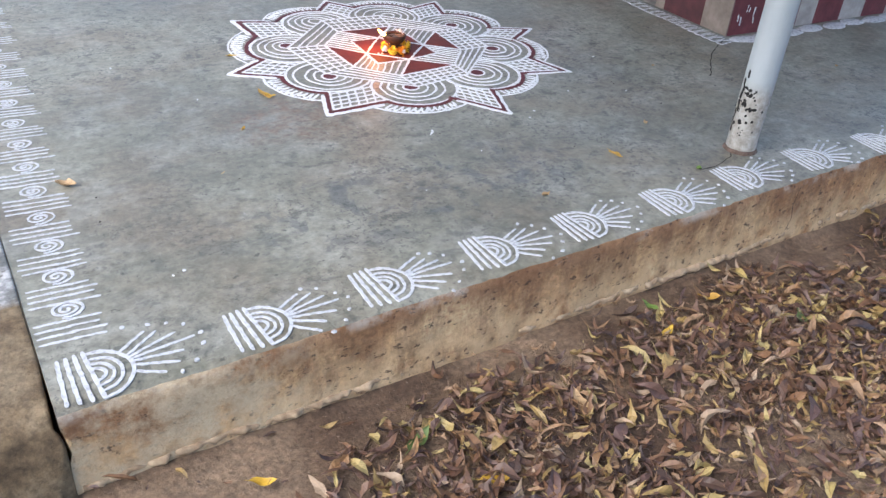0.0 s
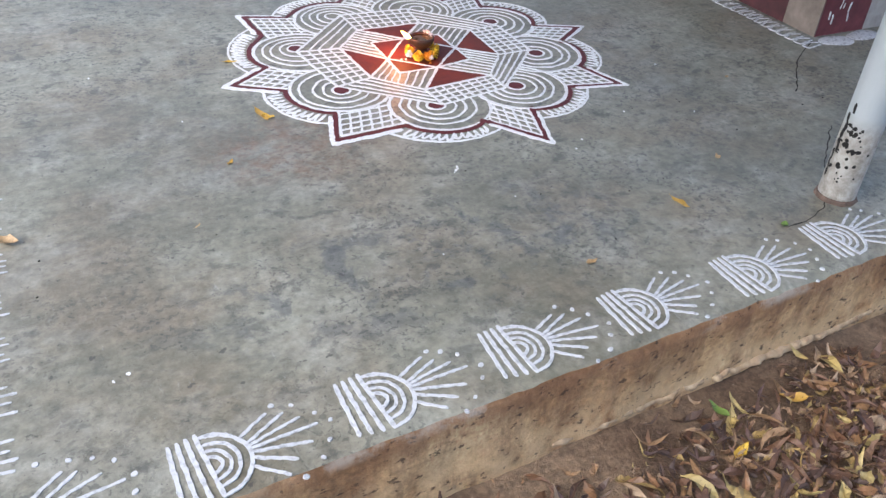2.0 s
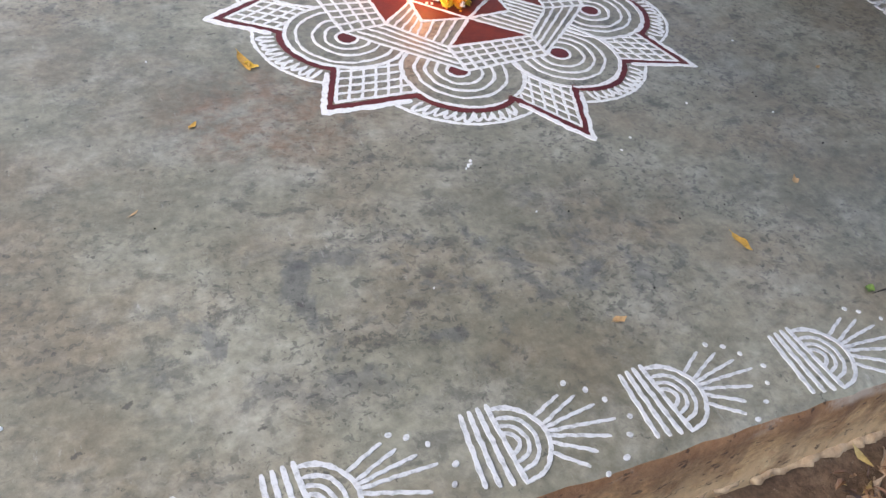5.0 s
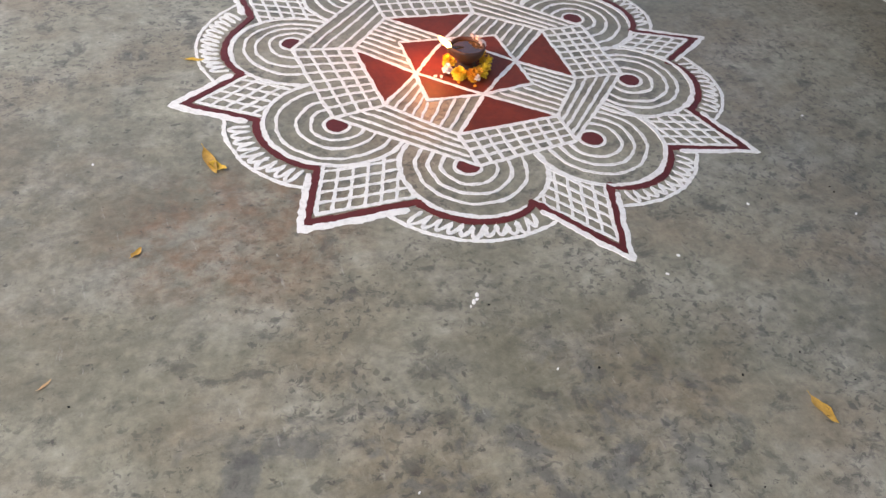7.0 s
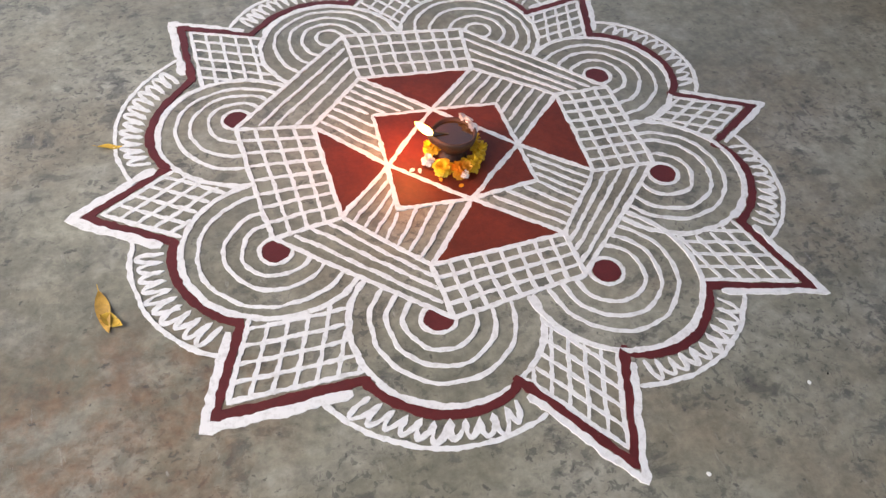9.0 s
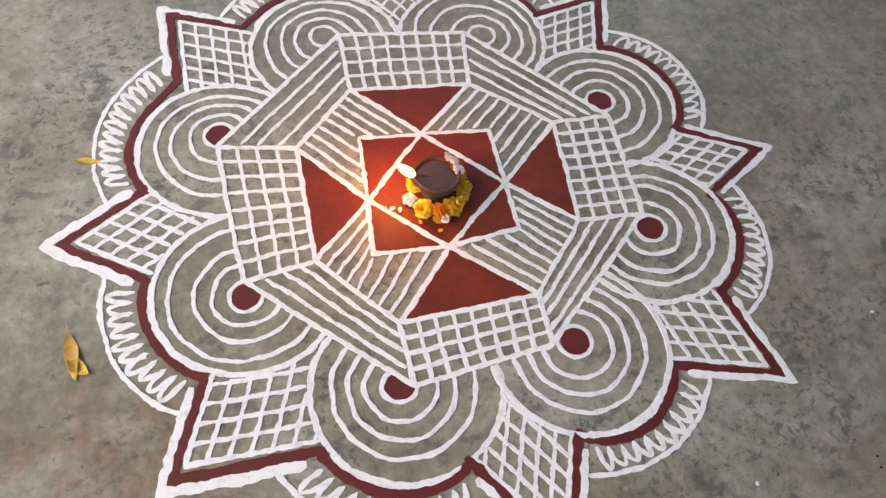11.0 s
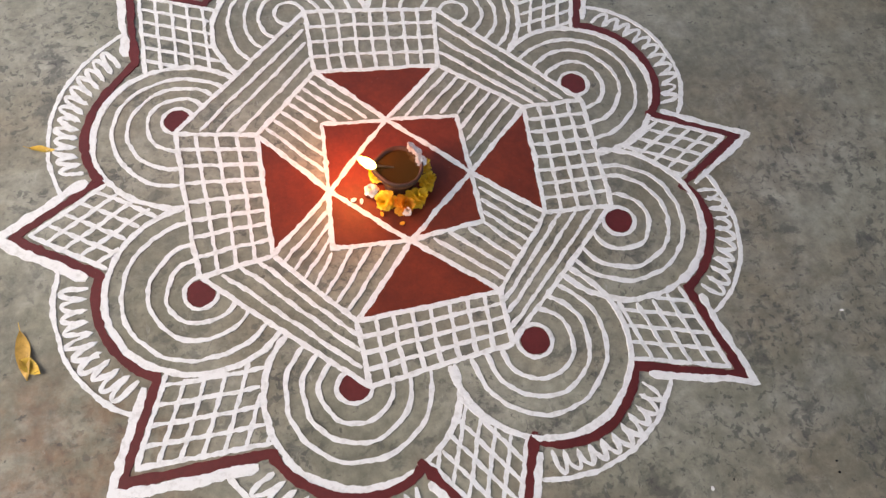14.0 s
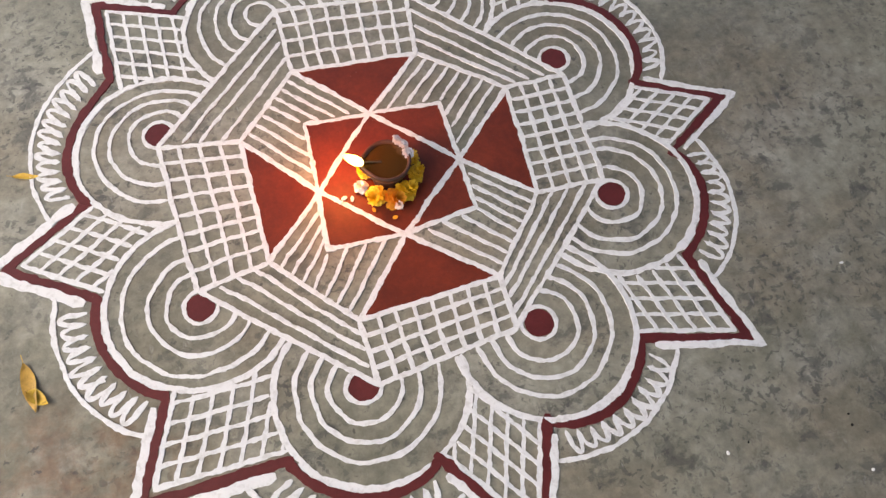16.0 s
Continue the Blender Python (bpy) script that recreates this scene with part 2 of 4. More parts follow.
def make_pole():
    m, t, s = material("chipped_pole_paint", 0.5)
    c = ramp(t, noise_of(t, coords(t, (1, 1, 0.3)), 9.0, 6, 0.6), (0.3, (0.33, 0.36, 0.36)), (0.7, (0.43, 0.455, 0.45)))
    low = t.nodes.new("ShaderNodeMapRange")
    low.inputs[1].default_value, low.inputs[2].default_value = 0.26, 0.2
    t.links.new(axis_of(t, 2), low.inputs[0])
    dirty = ramp(t, noise_of(t, coords(t), 30.0, 6, 0.7), (0.38, (0.22, 0.195, 0.16)), (0.6, (0.4, 0.38, 0.34)))
    c = mix(t, low.outputs[0], c, dirty)
    t.links.new(c, s.inputs["Base Color"])
    bump(t, s, noise_of(t, coords(t), 60.0, 5, 0.7), 0.25, 0.003)
    return m


CEMENT, RISER, SLAB, DIRT = make_concrete(), make_riser(), make_slab_side(), make_dirt()
CHALK, RED = make_chalk(), make_red()
MAROON = make_red("dark_red_paint", (0.08, 0.0105, 0.011), (0.125, 0.019, 0.018))
POLE_PAINT = make_pole()
CHIP = make_plain("bare_black_metal", (0.006, 0.0055, 0.005), (0.014, 0.012, 0.01), 60, 0.95)
CRACK = make_plain("crack_shadow", (0.018, 0.016, 0.014), (0.04, 0.035, 0.03), 60, 1.0)
CLAY = make_plain("oiled_clay", (0.03, 0.012, 0.006), (0.075, 0.026, 0.011), 40, 0.55)
MORTAR = make_plain("pale_mortar", (0.24, 0.15, 0.08), (0.54, 0.4, 0.25), 34, 0.95, 0.8)
WALL_RED = make_plain("red_wall_paint", (0.09, 0.02, 0.022), (0.16, 0.036, 0.04), 14, 0.75)
WALL_WHITE = make_plain("white_wall_paint", (0.25, 0.215, 0.19), (0.42, 0.38, 0.34), 14, 0.8)
WALL_OLD = make_plain("sooty_wall", (0.05, 0.045, 0.04), (0.2, 0.18, 0.16), 14, 0.9)
WALL_TAN = make_plain("dark_tan_paint", (0.14, 0.11, 0.085), (0.25, 0.2, 0.16), 14, 0.85)
WALL_DARK = make_plain("dark_red_wall_paint", (0.045, 0.014, 0.014), (0.09, 0.025, 0.026), 14, 0.8)
COLLAR = make_plain("dark_rough_mortar", (0.06, 0.04, 0.03), (0.17, 0.115, 0.085), 50, 0.95, 0.8)
THIN_CHALK = make_chalk("thin_rice_flour_paint", (0.55, 0.55, 0.555), (0.36, 0.36, 0.36))
OLD_CHALK = make_chalk("smudged_chalk", (0.56, 0.55, 0.54), (0.26, 0.25, 0.24))
PLASTER = make_plain("plain_plaster", (0.5, 0.48, 0.44), (0.62, 0.6, 0.56), 6, 0.9)
ROOF = make_plain("old_roof_sheet", (0.16, 0.15, 0.14), (0.26, 0.25, 0.24), 5, 0.8)
YELLOW = make_plain("yellow_petals", (0.75, 0.42, 0.01), (0.9, 0.6, 0.03), 90, 0.6)
ORANGE = make_plain("orange_petals", (0.75, 0.26, 0.01), (0.88, 0.4, 0.02), 90, 0.6)
WHITE_PETAL = make_plain("white_petals", (0.8, 0.66, 0.6), (0.9, 0.82, 0.76), 90, 0.6)
LITTER = make_leaf("dry_leaf", [(0.09, 0.045, 0.026), (0.14, 0.07, 0.036), (0.24, 0.135, 0.06), (0.06, 0.034, 0.024), (0.26, 0.16, 0.085), (0.11, 0.056, 0.032), (0.17, 0.09, 0.045),
                               (0.3, 0.2, 0.07), (0.1, 0.055, 0.042), (0.32, 0.225, 0.14), (0.075, 0.042, 0.028), (0.2, 0.105, 0.05), (0.36, 0.27, 0.1), (0.12, 0.066, 0.045)])
YELLOW_LEAF = make_leaf("yellow_leaf", [(0.55, 0.33, 0.03), (0.6, 0.38, 0.04), (0.48, 0.28, 0.05)])
DRY_LEAF = make_leaf("pale_dry_leaf", [(0.4, 0.26, 0.12), (0.45, 0.3, 0.15)])
GREEN_LEAF = make_leaf("green_leaf", [(0.09, 0.13, 0.03), (0.13, 0.2, 0.04), (0.05, 0.08, 0.05)])

OIL, _t, _s = material("lamp_oil", 0.03)
_s.inputs["Base Color"].default_value = (0.045, 0.022, 0.005, 1)
_s.inputs["IOR"].default_value, _s.inputs["Specular IOR Level"].default_value = 1.47, 1.0
FLAME, _t, _s = material("flame", 1.0)
_s.inputs["Base Color"].default_value = (0, 0, 0, 1)
_r = _t.nodes.new("ShaderNodeMapRange")
_r.inputs[1].default_value, _r.inputs[2].default_value = 0.064, 0.1
_t.links.new(axis_of(_t, 2), _r.inputs[0])
_t.links.new(ramp(_t, _r.outputs[0], (0.0, (1.0, 0.68, 0.2)), (0.45, (1.0, 0.56, 0.1)), (1.0, (0.9, 0.3, 0.02))), _s.inputs["Emission Color"])
_s.inputs["Emission Strength"].default_value = 9.0
WICK = make_plain("burnt_wick", (0.02, 0.015, 0.01), (0.08, 0.06, 0.04), 80, 0.9)

# ---- mesh helpers ----


class Shape:
    """Vertices and faces that grow into one mesh."""

    def __init__(self):
        self.v, self.f = [], []

    def add(self, verts, faces):
        n = len(self.v)
        self.v += [tuple(p) for p in verts]
        self.f += [tuple(n + i for i in face) for face in faces]
        return self

    def mesh(self, name, *mats, smooth=True):
        me = bpy.data.meshes.new(name)
        me.from_pydata(self.v, [], self.f)
        for mat in mats:
            me.materials.append(mat)
        if smooth:
            me.polygons.foreach_set("use_smooth", [True] * len(me.polygons))
        me.update()
        return me


def part(name, shape, mat, parent=None, label="", smooth=True):
    ob = new(name, shape.mesh(name, mat, smooth=smooth and mat not in (CHALK, THIN_CHALK, RED, MAROON)))
    if parent is not None:
        ob.parent = parent
    return tagged(ob, label)


def thing(name, label, category, group="", kind="", at=None):
    ob = new(name)
    ob.empty_display_size = 0.05
    if at is not None:
        ob.matrix_basis = at
    return tagged(ob, label, category, group, kind)


def rnd(a, b):
    return random.uniform(a, b)


def resample(pts, step):
    pts = [Vector((p[0], p[1])) for p in pts]
    out = [pts[0]]
    for a, b in zip(pts, pts[1:]):
        n = max(1, round((b - a).length / step))
        out += [a.lerp(b, k / n) for k in range(1, n + 1)]
    return out


def stroke(shape, pts, width, high=0.0012, shake=0.0012, step=0.0052, vary=0.24):
    """A hand-drawn line of paste: a low ridge of uneven width with rounded ends."""
    pts, width = resample(pts, step), width * 1.13
    if len(pts) < 2:
        return
    seed = Vector((pts[0].x * 7.3, pts[0].y * 5.1, width * 90 + len(shape.v) * 0.013))
    run, verts, high = 0.0, [], high + rnd(0.0, 0.0009)
    for n, p in enumerate(pts):
        a, b = pts[max(n - 1, 0)], pts[min(n + 1, len(pts) - 1)]
        d = (b - a).normalized()
        side = Vector((-d.y, d.x))
        run += (p - a).length
        p = p + side * shake * 1.6 * noise.noise(seed + Vector((run * 28, 0, 0))) + side * shake * 2.2 * noise.noise(seed + Vector((run * 6, 9, 0)))
        w = width / 2 * (1 + vary * 2.0 * noise.noise(seed + Vector((run * 55, 3, 0))))
        if n in (0, len(pts) - 1):
            p = p + d * (w * 0.5 if n else -w * 0.5)
            w *= 0.55
        for at, z in ((-1.0, -0.001), (-0.93, high), (0.93, high + 0.0001), (1.0, -0.001)):
            ragged = 0.0021 * noise.noise(seed + Vector((run * 150, 20 if at > 0 else 40, 0)))
            q = p + side * (w * at + ragged)
            verts.append((q.x, q.y, z))
    faces = [(4 * n + k, 4 * n + k + 4, 4 * n + k + 5, 4 * n + k + 1) for n in range(len(pts) - 1) for k in range(3)]
    e = 4 * (len(pts) - 1)
    shape.add(verts, faces + [(0, 1, 2, 3), (e + 3, e + 2, e + 1, e)])


def fill(shape, pts, high=0.001, shake=0.0012):
    """A painted area inside a closed line."""
    pts = resample(list(pts) + [pts[0]], 0.012)[:-1]
    pts = [p + shake * Vector((noise.noise(Vector((p.x * 60, p.y * 60, 1))), noise.noise(Vector((p.x * 60, p.y * 60, 7))))) for p in pts]
    n = len(pts)
    verts = [(p.x, p.y, high) for p in pts] + [(p.x, p.y, -0.001) for p in pts]
    shape.add(verts, [tuple(range(n))] + [(k, k + n, (k + 1) % n + n, (k + 1) % n) for k in range(n)])


def blob(shape, x, y, r, high=0.003, squash=1.0, turn=0.0, n=11):
    verts = []
    for ring, (f, z) in enumerate(((1.0, -0.001), (0.92, high * 0.75), (0.45, high * 0.8))):
        for k in range(n):
            a = 2 * math.pi * k / n
            rr = r * f * (1 + 0.22 * noise.noise(Vector((x * 50 + math.cos(a), y * 50 + math.sin(a), 2))))
            u, v = rr * math.cos(a), rr * squash * math.sin(a)
            verts.append((x + u * math.cos(turn) - v * math.sin(turn), y + u * math.sin(turn) + v * math.cos(turn), z))
    faces = [(r0 * n + k, r0 * n + (k + 1) % n, (r0 + 1) * n + (k + 1) % n, (r0 + 1) * n + k) for r0 in (0, 1) for k in range(n)]
    shape.add(verts, faces + [tuple(2 * n + k for k in range(n))])


def polar(r, degrees, cx=0.0, cy=0.0):
    return Vector((cx + r * math.cos(radians(degrees)), cy + r * math.sin(radians(degrees))))


def arc(c, r, a0, a1, n=40):
    return [polar(r, a0 + (a1 - a0) * k / n, c[0], c[1]) for k in range(n + 1)]


def lathe(shape, profile, n=28, cx=0.0, cy=0.0, pull=None):
    verts = []
    for r, z in profile:
        for k in range(n):
            a = 2 * math.pi * k / n
            rr = r * (pull(a, z) if pull else 1.0)
            verts.append((cx + rr * math.cos(a), cy + rr * math.sin(a), z))
    faces = [(i * n + k, i * n + (k + 1) % n, (i + 1) * n + (k + 1) % n, (i + 1) * n + k) for i in range(len(profile) - 1) for k in range(n)]
    last = (len(profile) - 1) * n
    shape.add(verts, faces + [tuple(reversed(range(n))), tuple(last + k for k in range(n))])


def box(shape, x0, y0, z0, x1, y1, z1):
    shape.add([(x, y, z) for z in (z0, z1) for x, y in ((x0, y0), (x1, y0), (x1, y1), (x0, y1))],
              [(3, 2, 1, 0), (4, 5, 6, 7), (0, 1, 5, 4), (1, 2, 6, 5), (2, 3, 7, 6), (3, 0, 4, 7)])


# ---- the raised cement platform, its side slab and the earth below ----
FRONT, GROUND = -1.562, -0.222


LEFT = -1.614


def jag(z):
    """How far the broken end of the platform swings sideways below its top edge."""
    k = min(max((-0.02 - z) / 0.05, 0), 1)
    return k * (0.03 * noise.noise(Vector((0.4, 3, z * 13))) + 0.012 * noise.noise(Vector((5, 3, z * 45))))


def rough(x, y, z, scale, size):
    return size * noise.fractal(Vector((x * scale, y * scale, z * scale)), 0.9, 2.0, 4)


def build_platform():
    s, mats = Shape(), []
    nx = 260
    # y, z and unevenness along the section, from the back to under the front edge
    section = [(2.6, 0, 0), (1.0, 0, 0), (-0.6, 0, 0), (-1.3, 0, 0), (-1.45, 0, 0), (FRONT + 0.025, -0.001, 0.004), (FRONT + 0.006, -0.005, 0.006),
               (FRONT, -0.014, 0.007), (FRONT - 0.003, -0.035, 0.006), (FRONT - 0.003, -0.052, 0.005), (FRONT - 0.003, -0.07, 0.005), (FRONT - 0.003, -0.09, 0.005), (FRONT - 0.002, -0.11, 0.005),
               (FRONT - 0.003, -0.13, 0.005), (FRONT - 0.003, -0.15, 0.005), (FRONT - 0.004, -0.168, 0.006), (FRONT - 0.005, -0.185, 0.006), (FRONT - 0.01, -0.3, 0.006)]
    for i in range(nx + 1):
        for y, z, size in section:
            x0 = LEFT + jag(z)
            x = x0 + (4.2 - x0) * i / nx
            s.v.append((x, y - (rough(x, 1, z, 9, size) + rough(x, 5, z, 2, size) if size else 0), z - (abs(rough(x, 3, 0, 12, size)) if -0.03 < z < 0 else 0)))
    m = len(section)
    for i in range(nx):
        for k in range(m - 1):
            s.f.append((i * m + k, i * m + k + 1, (i + 1) * m + k + 1, (i + 1) * m + k))
            mats.append(0 if k < 6 else 1)
    s.f.append(tuple(reversed([*range(m)])) + (len(s.v),))
    s.v.append((LEFT, 2.6, -0.3))
    mats.append(1)
    me = s.mesh("floor", CEMENT, RISER)
    me.polygons.foreach_set("material_index", mats)
    ob = new("floor", me)
    mod = ob.modifiers.new("edges", "EDGE_SPLIT")
    mod.split_angle = radians(40)
    return tagged(ob, "raised grey polished cement platform with brown stained front", "floor", kind="structure")


build_platform()


def build_lip():
    """The ragged strip of mortar along the foot of the platform."""
    s = Shape()
    n = 900
    for i in range(n + 1):
        x = -1.6 + 5.6 * i / n
        out = 0.016 * max(-0.6, noise.noise(Vector((x * 2.2, 7, 1)))) + 0.012 * abs(noise.noise(Vector((x * 9, 0, 3)))) + rough(x, 0, 0, 26, 0.016)
        up = -0.198 - 0.012 * noise.noise(Vector((x * 4, 2, 0))) + rough(x, 4, 0, 17, 0.009)
        for y, z in ((FRONT + 0.02, up + 0.004), (FRONT - 0.006 - out * 0.4, up), (FRONT - 0.009 - out, up - 0.008), (FRONT - 0.004 - out * 0.6, up - 0.022), (FRONT + 0.02, up - 0.03)):
            s.v.append((x, y, z))
    for i in range(n):
        for k in range(4):
            s.f.append((5 * i + k, 5 * i + k + 1, 5 * i + k + 6, 5 * i + k + 5))
    ob = new("trim", s.mesh("trim", MORTAR))
    return tagged(ob, "ragged pale mortar ridge along the platform foot", "mortar ridge", kind="structure")


build_lip()


def gap(y):
    """The crack between platform and side slab, which opens towards the front."""
    k = min(max((-1.36 - y) / 0.22, 0), 1)
    return 0.0015 + 0.011 * k + 0.006 * k * noise.noise(Vector((y * 14, 0, 5)))


def build_side_slab():
    s = Shape()
    section = [(2.6, 0.003), (0.4, 0.003), (-0.5, 0.003), (-0.9, 0.002), (-1.1, 0.002), (-1.2, 0.001), (-1.3, 0.0), (-1.38, -0.003), (-1.45, -0.008),
               (-1.5, -0.014), (-1.535, -0.026), (-1.55, -0.04), (-1.557, -0.055), (-1.563, -0.072), (-1.57, -0.09), (-1.575, -0.11), (-1.579, -0.13), (-1.583, -0.15), (-1.589, -0.175), (-1.595, -0.2), (-1.62, -0.3)]
    nx, m = 40, len(section)
    for i in range(nx + 1):
        f = i / nx
        for y, z in section:
            x1 = LEFT - gap(y) - 0.12 * max(0, -0.1 - z) + jag(z)
            x = x1 - 2.6 * f ** 1.6
            bumpy = rough(x, y, z, 14, 0.006) if y < -1.0 else 0.0
            s.v.append((x, y - bumpy, z + bumpy * 0.6))
    for i in range(nx):
        for k in range(m - 1):
            s.f.append((i * m + k, (i + 1) * m + k, (i + 1) * m + k + 1, i * m + k + 1))
    n = len(s.v)
    for k in range(m):
        x, y, z = s.v[k]
        s.v.append((x + 0.001, y, -0.32))
    for k in range(m - 1):
        s.f.append((k, k + 1, n + k + 1, n + k))
    return tagged(new("pavement", s.mesh("pavement", SLAB)), "weathered tan slab with worn pale patch and open crack", "slab", kind="structure")


build_side_slab()


def ground_height(x, y):
    near = math.exp(-((y + 1.62) / 0.05) ** 2)
    z = GROUND + rough(x, y, 0, 2.2, 0.012) + rough(x, y, 2, 11, 0.006)
    z -= 0.03 * near * min(max((x - 0.3) / 0.5, 0), 1)
    return z - 0.012 * min(max(-1.6 - y, 0), 1.5)


def build_ground():
    s = Shape()
    xs = [-400, -90, -25, -8, -4] + [-2.6 + 0.035 * k for k in range(int(5.6 / 0.035))] + [3.4, 5, 9, 25, 90, 400]
    ys = [-400, -90, -25, -8, -5] + [-3.4 + 0.035 * k for k in range(int(1.95 / 0.035))] + [-1.3, 3, 9, 25, 90, 400]
    for x in xs:
        for y in ys:
            s.v.append((x, y, ground_height(x, y) if -1.5 > y > -6 and abs(x) < 6 else GROUND - 0.02))
    m = len(ys)
    for i in range(len(xs) - 1):
        for k in range(m - 1):
            s.f.append((i * m + k, (i + 1) * m + k, (i + 1) * m + k + 1, i * m + k + 1))
    return tagged(new("ground", s.mesh("ground", DIRT)), "trodden brown earth beside the platform", "earth", kind="structure")


build_ground()


def build_shell():
    """Closes the place: an unseen roof, edges tuned for the light, and an added wall."""
    s = Shape()
    box(s, -2.1, -2.35, 2.62, 3.0, 1.75, 2.68)
    tagged(new("ceiling", s.mesh("ceiling", ROOF, smooth=False)), "unseen plain grey sheet roof over the platform", "roof", kind="structure")
    s = Shape()
    # invented wall out of view, there only to close the back
    box(s, 1.5, 4.6, -0.3, 6.0, 4.8, 2.3)
    tagged(new("wall_north", s.mesh("wall_north", PLASTER, smooth=False)), "added plain plastered wall behind the platform, out of view", "wall", kind="structure")


build_shell()

# ---- the large drawn star, its centre at the origin ----
OUTER = [(0.419, 18.1), (0.437, 70.7), (0.457, 106.6), (0.442, 158.2), (0.411, -159.2), (0.413, -107.0), (0.386, -69.8), (0.406, -17.1)]
INNER = [(0.305, 25.4), (0.287, 64.8), (0.304, 115.0), (0.291, 151.8), (0.283, -153.6), (0.303, -114.2), (0.292, -62.0), (0.282, -24.0)]
CROSS = [(0.137, -2.5), (0.139, 92.0), (0.138, -176.5), (0.134, -91.5)]
CORNER = [(0.186, 43.5), (0.196, 132.0), (0.194, -139.0), (0.179, -40.0)]
PETAL = [(0.422, 22.4), (0.425, 67.6), (0.435, 111.8), (0.43, 158.0), (0.415, -156.6), (0.42, -108.8), (0.412, -64.2), (0.42, -21.6)]
TIP = [(0.721, 0.0), (0.721, 45.0), (0.705, 89.5), (0.757, 131.8), (0.727, -178.4), (0.74, -137.2), (0.751, -85.0), (0.744, -42.9)]
# the notch before and after each tip, going round
NOTCH = [(0.547, -10.4, 0.533, 8.6), (0.546, 36.1, 0.55, 54.3), (0.565, 81.0, 0.569, 99.4), (0.588, 124.3, 0.588, 144.4),
         (0.55, 171.5, 0.561, -167.6), (0.559, -145.7, 0.558, -121.0), (0.539, -96.5, 0.541, -75.7), (0.548, -52.7, 0.569, -32.7)]
RADIUS = 0.162
HEART = [(0.43, 23.8), (0.437, 65.2), (0.467, 110.4), (0.447, 154.5), (0.423, -155.0), (0.417, -110.5), (0.402, -64.2), (0.422, -21.4)]
# where the three rings of each petal lie between its heart and its outer arc
RINGS = [(0.24, 0.5, 0.75), (0.27, 0.54, 0.8), (0.24, 0.49, 0.76), (0.235, 0.495, 0.72), (0.235, 0.465, 0.79), (0.24, 0.47, 0.7), (0.26, 0.48, 0.7), (0.225, 0.515, 0.72)]
CREST = [0.238, 0.233, 0.245, 0.247, 0.247, 0.233, 0.232, 0.233]
LOOPS = [11, 12, 12, 13, 10, 11, 10, 10]
outer, inner = [polar(*p) for p in OUTER], [polar(*p) for p in INNER]
cross, corner = [polar(*p) for p in CROSS], [polar(*p) for p in CORNER]
petals, tips = [polar(*p) for p in PETAL], [polar(*p) for p in TIP]
notches = [(polar(a, b), polar(c, d)) for a, b, c, d in NOTCH]


def inside(p, ring):
    hit = False
    for a, b in zip(ring, ring[1:] + ring[:1]):
        if (a.y > p.y) != (b.y > p.y) and p.x < a.x + (b.x - a.x) * (p.y - a.y) / (b.y - a.y):
            hit = not hit
    return hit


def kept(pts, test):
    """The runs of points that pass a test."""
    runs, run = [], []
    for p in pts:
        if test(p):
            run.append(p)
        elif run:
            runs.append(run)
            run = []
    return [r for r in runs + [run] if len(r) > 2]


def lay(p0, p1, n=60):
    return [p0.lerp(p1, k / n) for k in range(n + 1)]


star = thing("kolam", "large white and red eight-pointed floor drawing on cement", "floor drawing")


def build_star_centre():
    s = Shape()
    ring = [p for k in range(4) for p in (cross[k], corner[k])]
    fill(s, [p * 0.985 for p in ring])
    middle = part("red_octagram", s, RED, star, "red painted centre square")
    s = Shape()
    # four long lines that cross at the inner square, and the second square's outline
    for a, c0, c1, b in ((inner[4], cross[2], cross[1], inner[1]), (inner[3], cross[2], cross[3], inner[6]),
                         (inner[2], cross[1], cross[0], inner[7]), (inner[5], cross[3], cross[0], inner[0])):
        w = Shape()
        stroke(w, [a, c0, c1, b], 0.0088)
        part("crossing_line", w, CHALK, middle)
    w = Shape()
    for k in range(4):
        stroke(w, [cross[k], corner[k], cross[(k + 1) % 4]], 0.0082)
    part("square_outline", w, CHALK, middle)
    # red triangles on the four axes
    for k, (a, b) in enumerate(((inner[7], inner[0]), (inner[1], inner[2]), (inner[3], inner[4]), (inner[5], inner[6]))):
        w = Shape()
        mid = (a + b + cross[k]) / 3
        fill(w, [mid.lerp(p, 0.955) for p in (a, b, cross[k])])
        part("red_triangle", w, RED, star, "red ochre filled triangle")
    # striped fields on the diagonals
    for k in range(4):
        a, b, c0, c1, cc = inner[2 * k], inner[2 * k + 1], cross[k], cross[(k + 1) % 4], corner[k]
        n = 8
        for j in range(1, n):
            f = j / n
            top = a.lerp(b, f)
            aim = c0.lerp(cc, min(f * 2, 1)) if f < 0.5 else cc.lerp(c1, min(f * 2 - 1, 1))
            d = (top - aim).normalized()
            w = Shape()
            stroke(w, [top - d * 0.004, aim + d * rnd(0.004, 0.012)], 0.0064)
            part("chalk_line", w, CHALK, star)


build_star_centre()


